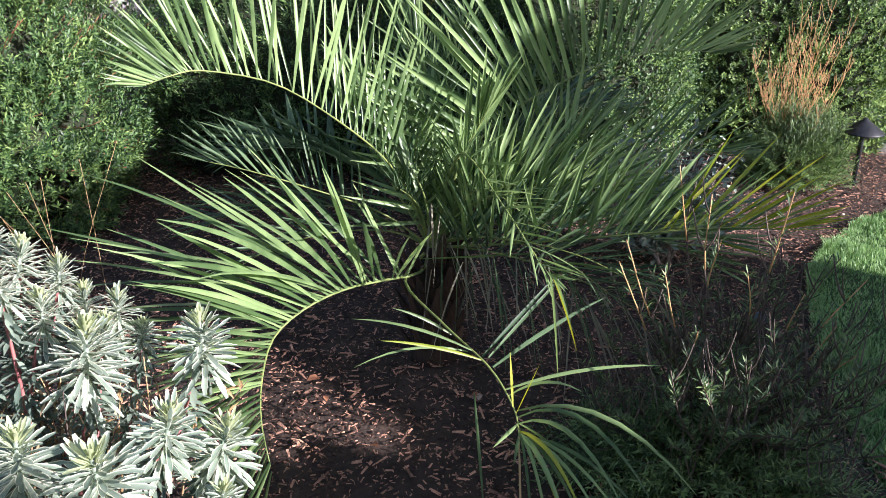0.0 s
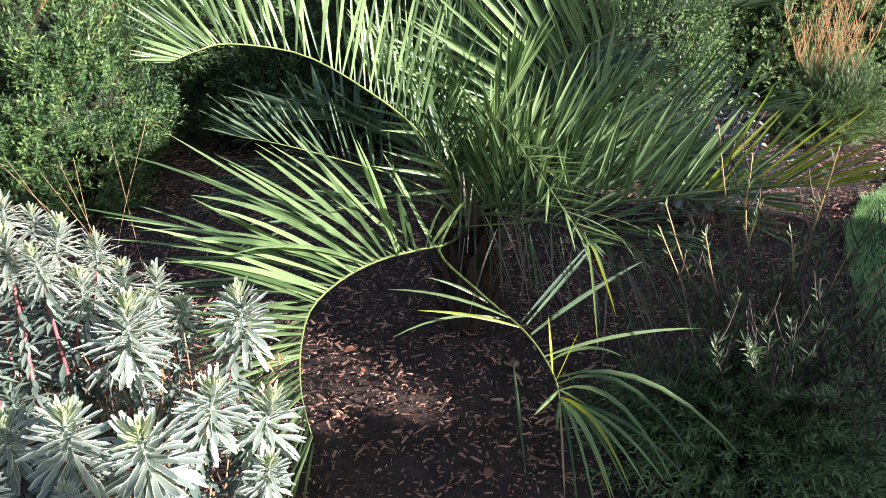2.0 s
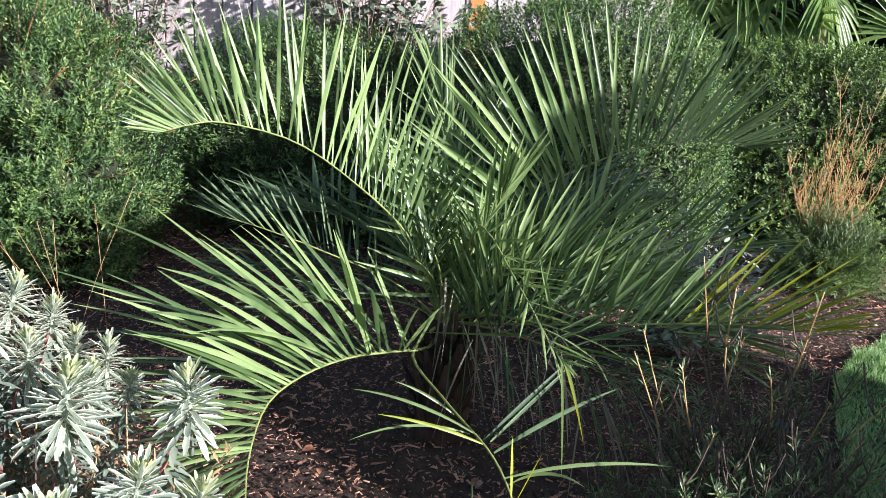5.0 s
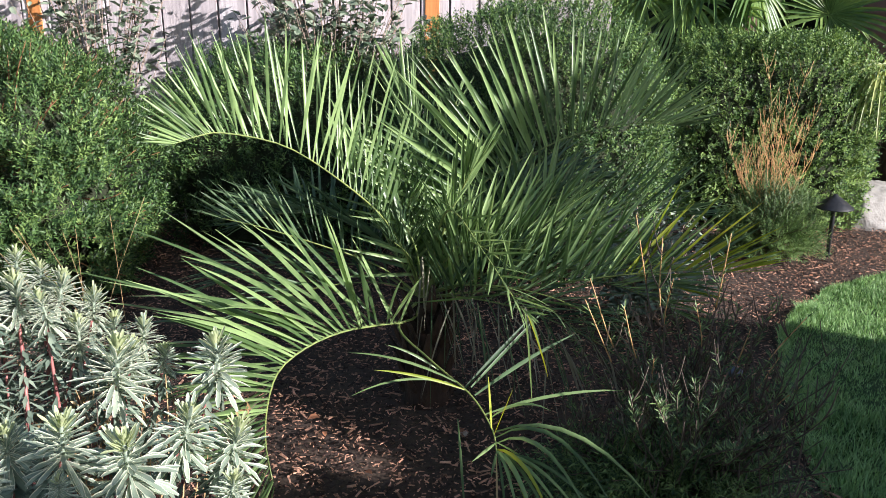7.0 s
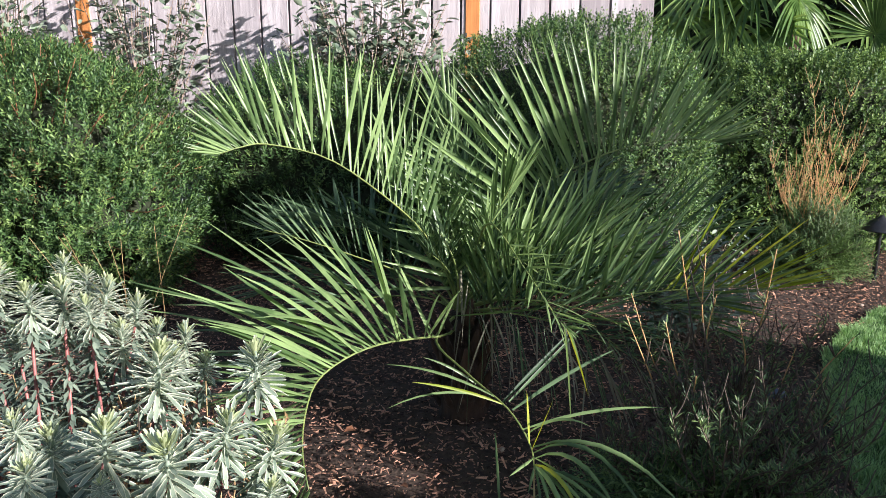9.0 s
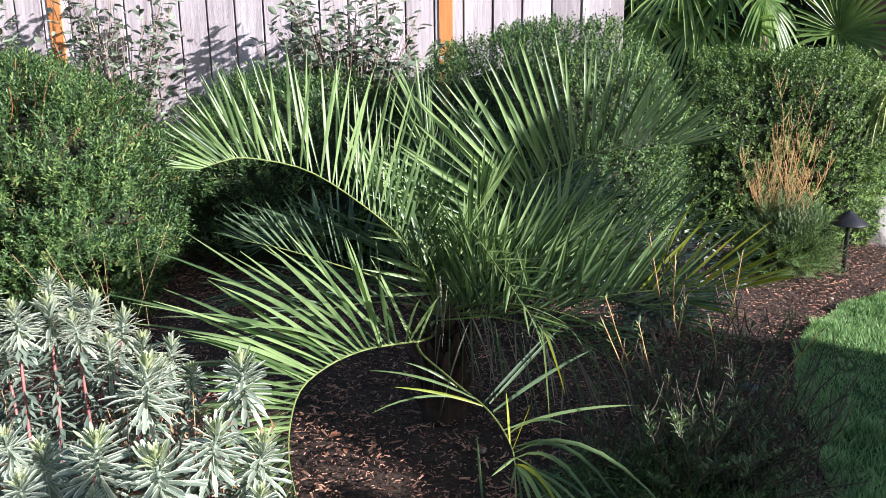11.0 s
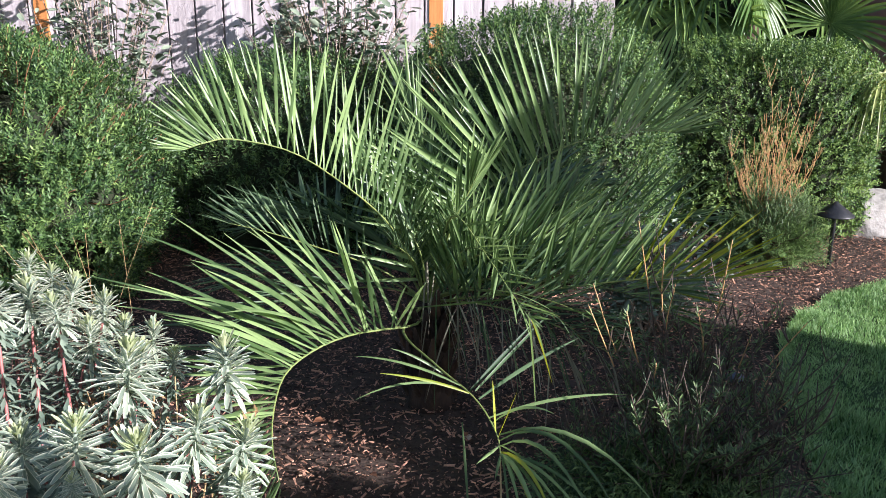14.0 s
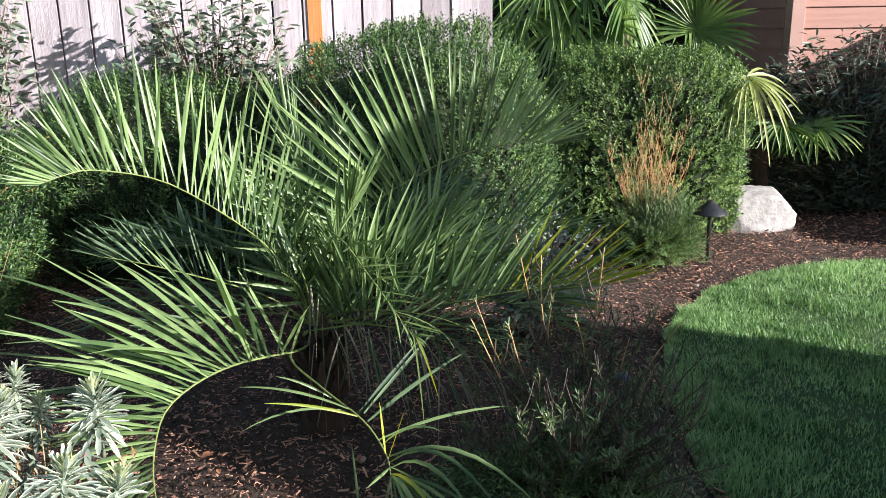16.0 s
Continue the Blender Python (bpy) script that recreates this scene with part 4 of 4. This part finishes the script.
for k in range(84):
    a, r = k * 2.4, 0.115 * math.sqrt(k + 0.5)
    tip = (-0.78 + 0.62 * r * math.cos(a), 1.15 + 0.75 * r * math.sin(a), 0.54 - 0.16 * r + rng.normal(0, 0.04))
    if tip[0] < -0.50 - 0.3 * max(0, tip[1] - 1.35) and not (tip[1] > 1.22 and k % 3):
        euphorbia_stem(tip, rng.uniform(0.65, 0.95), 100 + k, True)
for k in range(90):
    a = np.array([rng.uniform(-1.05, -0.50), rng.uniform(1.15, 1.6), 0.10])
    b = a + np.array([rng.normal(0, 0.10), rng.normal(0, 0.10), rng.uniform(0.34, 0.56)])
    dry = part("dry_stem", tube(spline([a, (a + b) / 2 + rng.normal(0, 0.03, 3), b], 6), np.linspace(0.003, 0.0012, 6), 4), MAT["straw" if k % 3 else "twig"], euphorbia, "thin dry brown stem")
    n = 16
    p = a + (b - a) * rng.uniform(0.5, 1.0, (n, 1))
    part("dry_leaves", leaves(p, rng.normal(0, 1, (n, 3)), rng.normal(0, 1, (n, 3)), rng.uniform(0.02, 0.045, n), 0.007), MAT["straw" if k % 2 else "eu_old_shade"], dry, kind="stuff")


# ---- needle-leaved shrubs with orange twigs ----
def needle_shrub(name, foot, label, tall, low, leaf, seed, twig_mat, needle=0.026, thick=1.0):
    """Thin upright twigs, some bare and orange, above a low mound of needle leaves."""
    g = np.random.default_rng(seed)
    foot = np.array(foot, float)
    ob = thing(name, tuple(foot), label, "shrub")
    for tip, bare in tall:
        tip = np.array(tip, float)
        c = spline([foot + g.normal(0, 0.03, 3) * (1, 1, 0), foot + (tip - foot) * (0.35, 0.35, 0.4) + g.normal(0, 0.02, 3), foot + (tip - foot) * (0.75, 0.75, 0.75) + g.normal(0, 0.015, 3), tip], 14)
        cut = 3 if bare > 0.8 else 9
        st = part("twig", tube(c[:cut + 1], thick * np.linspace(0.0028, 0.0028 - 0.00013 * cut, cut + 1), 5), MAT["twig"], ob)
        part("shoot", tube(c[cut:], thick * np.linspace(0.0028 - 0.00013 * cut, 0.001, 14 - cut), 5), twig_mat if bare > 0.35 else MAT["twig"], st, "bare orange shoot" if bare > 0.35 else "")
        n = 90
        u = np.sort(g.uniform(0.3, 1.0, n)) * 12.9
        p = np.array([c[int(x)] + (c[int(x) + 1] - c[int(x)]) * (x % 1) for x in u])
        a = g.uniform(0, 6.28, n)
        d = np.stack([np.cos(a), np.sin(a), g.uniform(0.3, 1.5, n)], -1)
        keep = g.random(n) < (1 - bare)
        if keep.sum() > 2:
            part("needle_spray", leaves(p[keep], d[keep], np.tile([0.1, -0.4, 0.9], (keep.sum(), 1)), g.uniform(0.6, 1.2, keep.sum()) * needle, needle * 0.13), leaf, st, kind="stuff")
        side = []
        for q in range(g.integers(12, 20) if bare > 0.8 else g.integers(3, 8)):
            i = g.integers(3, 13)
            a = g.uniform(0, 6.28)
            w = np.array([math.cos(a) * 0.6, math.sin(a) * 0.6, 1.0]) * g.uniform(0.35, 1.0)
            side.append(tube(spline([c[i], c[i] + w * 0.05, c[i] + w * 0.09 + (0, 0, 0.03)], 5), thick * np.linspace(0.002, 0.001, 5), 4))
        part("twig_spray", join(side), twig_mat if bare > 0.8 else MAT["twig"], st, kind="stuff")
    centre, axes, count = low
    centre, axes = np.array(centre, float), np.array(axes, float)
    d = unit(g.normal(size=(count, 3)))
    d[:, 2] = np.abs(d[:, 2]) * 1.0 - 0.25
    tips = centre + d * axes * g.uniform(0.55, 1.08, (count, 1))
    tips[:, 2] = np.maximum(tips[:, 2], foot[2] + 0.03)
    per = 22
    base = foot + (tips - foot) * 0.55
    u = np.tile(np.linspace(0.25, 1.0, per), count)
    Bp, Tp = np.repeat(base, per, 0), np.repeat(tips, per, 0)
    p = Bp + (Tp - Bp) * u[:, None]
    w = unit(Tp - Bp)
    a = np.tile(np.arange(per) * 2.4, count)
    s1 = unit(np.cross(w, [0.2, 0.3, 0.9]))
    s2 = np.cross(w, s1)
    dd = w * 0.7 + np.cos(a)[:, None] * s1 * 0.75 + np.sin(a)[:, None] * s2 * 0.75 + g.normal(0, 0.1, w.shape)
    part("needle_mound", leaves(p, dd, np.tile([0.1, -0.3, 0.9], (len(p), 1)), needle * g.uniform(0.6, 1.2, len(p)), needle * 0.16), leaf, ob, kind="stuff")
    sticks = [tube(spline([foot + g.normal(0, 0.02, 3) * (1, 1, 0), (foot + tips[k]) / 2 + g.normal(0, 0.02, 3), tips[k]], 6), np.linspace(0.004, 0.001, 6), 4) for k in range(0, count, 6)]
    part("branching", join(sticks), MAT["twig"], ob, kind="stuff")
    return ob


g = np.random.default_rng(55)
far_tips = [((1.81 + 0.31 * math.cos(k * 2.4) * math.sqrt((k + 1) / 26), 4.75 + 0.18 * math.sin(k * 2.4) * math.sqrt((k + 1) / 26), g.uniform(0.42, 0.90)), 0.86) for k in range(26)]
far_tips += [((1.715, 4.75, 1.13), 0.85), ((1.95, 4.75, 1.08), 0.85), ((1.86, 4.76, 1.02), 0.85)]
needle_shrub("orange_twig_shrub", (1.82, 4.77, 0.0), "shrub with bare orange twigs above a low green needle mound", far_tips, ((1.83, 4.72, 0.12), (0.35, 0.28, 0.47), 900), MAT["needle"], 56, MAT["orange"], 0.036, 0.72)
near_tips = [((0.596, 1.79, 0.878), 0.55), ((0.733, 1.71, 0.914), 0.60), ((0.431, 1.80, 0.768), 0.70), ((0.509, 1.75, 0.716), 0.60), ((0.423, 1.82, 0.708), 0.60), ((0.681, 1.75, 0.719), 0.50), ((0.632, 1.80, 0.774), 0.50), ((0.549, 1.90, 0.906), 0.70), ((1.002, 1.90, 0.645), 0.50), ((0.992, 1.85, 0.475), 0.50), ((0.908, 1.80, 0.573), 0.40), ((0.847, 1.85, 0.627), 0.40), ((0.697, 1.60, 0.665), 0.20), ((0.653, 1.60, 0.593), 0.10), ((0.717, 1.60, 0.582), 0.10), ((0.617, 1.60, 0.563), 0.10), ((0.580, 1.70, 0.603), 0.40)]
near_tips += [((0.50 + 0.65 * g.random(), 1.58 + 0.40 * g.random(), 0.34 + 0.34 * g.random()), 0.15) for k in range(26)]
near_tips += [((0.65 + g.normal(0, 0.08), 1.62 + g.normal(0, 0.06), 0.52 + g.normal(0, 0.06)), 0.15) for k in range(16)]
near_tips += [((0.36 + 0.66 * g.random(), 1.62 + 0.42 * g.random(), 0.22 + 0.46 * g.random() ** 1.3), 0.2) for k in range(60)]
needle_shrub("needle_shrub", (0.74, 1.95, 0.05), "loose needle-leaved shrub with orange shoots at the lawn edge", near_tips, ((0.66, 1.80, 0.08), (0.48, 0.42, 0.34), 1300), MAT["needle_dark"], 57, MAT["orange"], 0.029, 1.2)


# ---- grey-leaved shrub between palm and bushes ----
def broad_shrub(name, centre, axes, label, leaf, count, size, seed, slim=0.4, wood="guava_wood", stems=14, foot=None, per=12, hang=0.0):
    """Leafy stems rising from one foot, with oval leaves along their upper parts."""
    g = np.random.default_rng(seed)
    centre, axes = np.array(centre, float), np.array(axes, float)
    foot = np.array(foot if foot is not None else (centre[0], centre[1], 0.0), float)
    ob = thing(name, tuple(foot), label, "shrub")
    d = unit(g.normal(size=(count, 3)))
    tips = centre + d * axes * (g.random((count, 1)) ** 0.4)
    tips[:, 2] = np.maximum(tips[:, 2], foot[2] + 0.06)
    trunks = []
    for k in range(count):
        mid = foot + (tips[k] - foot) * (0.45, 0.45, 0.6) + g.normal(0, 0.02, 3)
        c = spline([foot + g.normal(0, 0.03, 3) * (1, 1, 0), mid, tips[k]], 8)
        if k < stems:
            part("stem", tube(c, np.linspace(0.007, 0.0022, 8), 5), MAT[wood], ob)
        else:
            trunks.append(tube(c[3:], np.linspace(0.003, 0.0014, 5), 4))
    if trunks:
        part("branching", join(trunks), MAT[wood], ob, kind="stuff")
    u = np.tile(np.linspace(0.55, 1.0, per), count)
    T = np.repeat(tips, per, 0)
    p = foot + (T - foot) * u[:, None] + g.normal(0, 0.018, T.shape)
    a = g.uniform(0, 6.28, len(p))
    dd = np.stack([np.cos(a), np.sin(a), g.uniform(-0.4 - hang, 0.9 - hang, len(p))], -1)
    nn = unit(np.stack([g.normal(0, 0.4, len(p)), g.normal(-0.3, 0.4, len(p)), np.ones(len(p))], -1))
    L = size * g.uniform(0.6, 1.2, len(p))
    v1, f1 = ovals(p, dd, nn, L, L * slim)
    part("foliage", (v1, f1), leaf, ob, kind="stuff")
    return ob


broad_shrub("grey_leaved_shrub", (0.88, 3.45, 0.36), (0.38, 0.30, 0.30), "soft grey-green leaved low shrub", MAT["sage"], 170, 0.045, 61, 0.38)
broad_shrub("guava_shrub", (-0.80, 4.93, 1.20), (0.62, 0.20, 0.66), "open shrub with rounded grey-green leaves against the fence", MAT["guava"], 330, 0.078, 62, 0.48, per=12)
broad_shrub("guava_shrub", (-2.30, 4.98, 1.35), (0.50, 0.16, 0.55), "thin open shrub with rounded grey-green leaves by the fence post", MAT["guava"], 100, 0.080, 63, 0.48, per=11)
broad_shrub("guava_shrub", (-3.3, 5.0, 1.35), (0.45, 0.16, 0.6), "open shrub with rounded grey-green leaves against the fence", MAT["guava"], 120, 0.078, 64, 0.48, per=11)
broad_shrub("broadleaf_shrub", (3.75, 5.85, 0.66), (0.98, 0.36, 0.74), "large dark shrub with narrow grey-green leaves by the house", MAT["shrub"], 1500, 0.080, 65, 0.30, per=14)


# ---- fan palms behind ----
def fan_leaf(parent, hub, out, up, radius, seed, foot, mat="fan", span=300, segments=34, droop=0.18):
    g = np.random.default_rng(seed)
    hub, out, up = np.array(hub, float), unit(out), np.array(up, float)
    up = unit(up - out * up.dot(out))
    side = np.cross(out, up)
    pieces = []
    for k in range(segments):
        a = radians(-span / 2 + span * (k + 0.5) / segments)
        d = out * math.cos(a) + side * math.sin(a) + up * (0.22 + 0.1 * math.cos(a))
        across = -out * math.sin(a) + side * math.cos(a)
        L = radius * (0.80 + 0.2 * math.cos(a * 0.6)) * g.uniform(0.92, 1.05)
        pieces.append(blade(hub, d, across + g.normal(0, 0.08, 3), L, 0.029 * radius / 0.4, droop * g.uniform(0.5, 1.8), 7, 0.45, 0.6))
    c = spline([np.array(foot, float), (np.array(foot, float) + hub) / 2 + np.array([0, 0, 0.05]), hub], 8)
    leaf = part("fan_leaf", join(pieces), MAT[mat], parent)
    part("stalk", tube(c, np.linspace(0.010, 0.006, 8), 6, 0.7), MAT["rachis"], leaf)


fan = thing("fan_palm", (2.05, 6.45, 0.0), "fan palm with big pleated leaves behind the square bush", "palm")
TOP = (2.05, 6.45, 1.75)
part("trunk", tube(spline([(2.05, 6.45, -0.05), (2.06, 6.45, 0.8), TOP], 10), np.linspace(0.10, 0.085, 10), 12), MAT["trunk"], fan, "fibrous brown trunk")
for k, (hub, out, up, rad, droop) in enumerate([
        ((2.50, 6.00, 1.36), (0.50, -0.10, 0.50), (0.15, -0.85, 0.40), 0.46, 0.12), ((1.95, 5.95, 1.58), (-0.20, -0.45, -0.8), (0.65, -0.6, 0.4), 0.44, 0.40),
        ((1.68, 6.05, 1.64), (-0.6, -0.3, -0.6), (-0.7, -0.4, 0.5), 0.45, 0.45), ((1.40, 6.10, 1.70), (-0.8, -0.2, -0.5), (-0.5, -0.5, 0.6), 0.45, 0.45),
        ((2.10, 6.40, 1.95), (0.25, -0.6, -0.5), (-0.4, -0.5, 0.7), 0.44, 0.40), ((2.75, 6.95, 1.80), (0.8, 0.3, -0.2), (0, -0.4, 0.9), 0.45, 0.2),
        ((2.1, 6.3, 2.15), (0.3, -0.6, 0.2), (0, -0.5, 0.9), 0.45, 0.2), ((1.6, 6.2, 1.98), (-0.6, -0.4, 0.1), (0, -0.4, 0.9), 0.45, 0.25), ((2.0, 6.8, 2.2), (0.0, 0.4, 0.6), (0, -0.7, 0.6), 0.45, 0.2),
        ((1.1, 6.4, 1.7), (-0.9, -0.1, -0.3), (-0.3, -0.3, 0.9), 0.45, 0.4), ((1.50, 5.95, 1.42), (-0.5, -0.5, -0.7), (-0.6, -0.6, 0.4), 0.40, 0.5), ((2.70, 6.75, 1.45), (0.7, 0.1, -0.3), (0.3, -0.6, 0.7), 0.42, 0.3),
        ((1.22, 6.2, 1.45), (-0.6, -0.3, -0.7), (-0.7, -0.5, 0.4), 0.42, 0.5), ((1.80, 5.85, 1.36), (0.1, -0.5, -0.8), (-0.7, -0.5, 0.4), 0.36, 0.5)]):
    fan_leaf(fan, hub, out, up, rad, 70 + k, TOP, droop=droop)
small_fan = thing("small_fan_palm", (2.95, 5.75, 0.0), "low fan palm with drooping yellowish lower leaves", "palm")
STOP = (2.95, 5.78, 0.75)
part("trunk", tube(spline([(2.95, 5.78, -0.05), (2.95, 5.78, 0.4), STOP], 6), np.linspace(0.08, 0.06, 6), 10), MAT["trunk"], small_fan, "short fibrous trunk")
fan_leaf(small_fan, (2.62, 5.35, 1.06), (0.3, -0.6, -0.5), (0.2, -0.6, 0.7), 0.36, 90, STOP, "fan_yellow", 260, 26, 0.75)
for k, (hub, out, up, rad) in enumerate([((3.25, 5.6, 0.68), (0.7, -0.5, 0.0), (0, -0.5, 0.9), 0.38), ((3.05, 5.65, 0.70), (0.5, -0.6, -0.3), (0.2, -0.6, 0.8), 0.38)]):
    fan_leaf(small_fan, hub, out, up, rad, 93 + k, STOP, droop=0.3)


# ---- path lamp and boulder ----
def lathe(profile, centre, sides=28):
    c = np.array(centre, float)
    a = np.arange(sides) * 2 * np.pi / sides
    v = np.concatenate([np.stack([c[0] + r * np.cos(a), c[1] + r * np.sin(a), np.full(sides, c[2] + z)], -1) for r, z in profile])
    f = [[i * sides + k, i * sides + (k + 1) % sides, (i + 1) * sides + (k + 1) % sides, (i + 1) * sides + k] for i in range(len(profile) - 1) for k in range(sides)]
    return v, f


LAMP = (2.164, 4.67, 0.0)
lamp = thing("path_lamp", LAMP, "black metal path lamp with a conical hat standing in the mulch", "lamp")
part("stem", lathe([(0.001, -0.05), (0.0125, -0.05), (0.0125, 0.30), (0.012, 0.305), (0.001, 0.305)], LAMP, 16), MAT["lamp"], lamp)
part("collar", lathe([(0.0126, 0.0), (0.020, 0.002), (0.019, 0.016), (0.0126, 0.018)], LAMP, 16), MAT["lamp"], lamp)
part("socket", lathe([(0.001, 0.29), (0.018, 0.292), (0.018, 0.322), (0.001, 0.324)], LAMP, 16), MAT["bulb"], lamp, "frosted glass lens under the hat")
part("hat", lathe([(0.001, 0.374), (0.010, 0.372), (0.016, 0.362), (0.034, 0.351), (0.070, 0.325), (0.104, 0.297), (0.108, 0.290), (0.105, 0.289), (0.068, 0.317), (0.030, 0.342), (0.001, 0.350)], LAMP, 36), MAT["lamp"], lamp, "conical black hat")

bm = bmesh.new()
bmesh.ops.create_icosphere(bm, subdivisions=5, radius=1)
for v in bm.verts:
    p = v.co.copy()
    k = 1 / (abs(p.x) ** 3.2 + abs(p.y) ** 3 + abs(p.z) ** 2.8) ** (1 / 3)
    p *= k * (1 + 0.08 * noise.noise(p * 1.7 + Vector((3, 1, 5))))
    for cut, far in (((0.08, -0.10, 1.0), 0.72), ((-0.85, -0.35, 0.30), 0.90), ((0.75, -0.15, 0.55), 0.86), ((-0.60, -0.20, 0.75), 0.90), ((0.10, -1.0, 0.35), 0.80), ((0.55, -0.75, -0.25), 0.90), ((-0.25, -0.75, 0.85), 0.92)):
        cut = Vector(cut).normalized()
        over = p.dot(cut) - far
        if over > 0:
            p -= cut * over * 0.93
    p *= 1 + 0.022 * noise.noise(p * 6) + 0.010 * noise.noise(p * 17) + 0.004 * noise.noise(p * 45)
    v.co = Vector((2.775 + 0.29 * p.x, 5.44 + 0.19 * p.y, 0.10 + 0.222 * p.z))
bm.verts.index_update()
single("boulder", (np.array([v.co[:] for v in bm.verts]), [[v.index for v in f.verts] for f in bm.faces]), MAT["rock"], "pale grey granite boulder lying on the mulch", "boulder")
bm.free()


# ---- dry stalks beside the hedge ----
tuft = thing("dry_grass_tuft", (-1.0, 2.15, 0.08), "tuft of thin dry tan grass stalks", "grass tuft")
for tip in [(-0.805, 2.10, 0.883), (-0.993, 2.05, 0.797), (-1.004, 2.00, 0.801), (-1.107, 1.95, 0.833), (-1.091, 1.90, 0.836), (-0.937, 2.15, 0.816), (-1.058, 2.00, 0.775), (-1.176, 1.90, 0.831)]:
    tip = np.array(tip)
    foot = np.array([-1.0, 2.15, 0.05]) + np.array([rng.normal(0, 0.05), rng.normal(0, 0.05), 0])
    part("stalk", tube(spline([foot, foot + (tip - foot) * (0.4, 0.4, 0.55), tip], 8), np.linspace(0.0012, 0.0006, 8), 4), MAT["straw"], tuft)


# ---- fallen leaves on the mulch ----
for k, (x, y, size) in enumerate([(-0.379, 2.163, 0.040), (-0.30, 2.05, 0.025), (0.12, 2.12, 0.028), (-0.15, 1.85, 0.03), (0.05, 1.62, 0.035), (1.93, 4.23, 0.03), (-0.05, 1.52, 0.03), (1.75, 3.95, 0.025)]):
    a = k * 1.9
    d = np.array([[math.cos(a), math.sin(a), 0.25]])
    z = float(rise(np.array(x), np.array(y))) + 0.012
    single("fallen_leaf", ovals(np.array([[x, y, z]]), d, np.array([[0.2, -0.2, 1.0]]), size, size * 0.7, 0.3), MAT["dead"], "curled reddish brown fallen leaf on the mulch", "leaf", group="fallen leaves")


# ---- small stones lying on the mulch ----
def stone(at, size, mat, label, seed):
    b = bmesh.new()
    bmesh.ops.create_icosphere(b, subdivisions=2, radius=1)
    for v in b.verts:
        q = v.co * (1 + 0.22 * noise.noise(v.co * 1.4 + Vector((seed, 2, 7))) + 0.06 * noise.noise(v.co * 4))
        v.co = Vector((at[0] + q.x * size, at[1] + q.y * size * 0.8, at[2] + size * 0.35 + q.z * size * 0.6))
    b.verts.index_update()
    single("stone", ([v.co[:] for v in b.verts], [[v.index for v in f.verts] for f in b.faces]), MAT[mat], label, "stone", group="stones on the mulch")
    b.free()


for k, (x, y, size, mat, label) in enumerate([
        (1.15, 2.92, 0.036, "slate", "smooth blue-grey stone lying under the needle shrub"),
        (0.112, 2.12, 0.016, "tan_stone", "small pale tan stone on the dark mulch"),
        (1.91, 4.15, 0.014, "tan_stone", "small pale stone on the mulch near the lawn")]):
    stone((x, y, float(rise(np.array(x), np.array(y)))), size, mat, label, k)
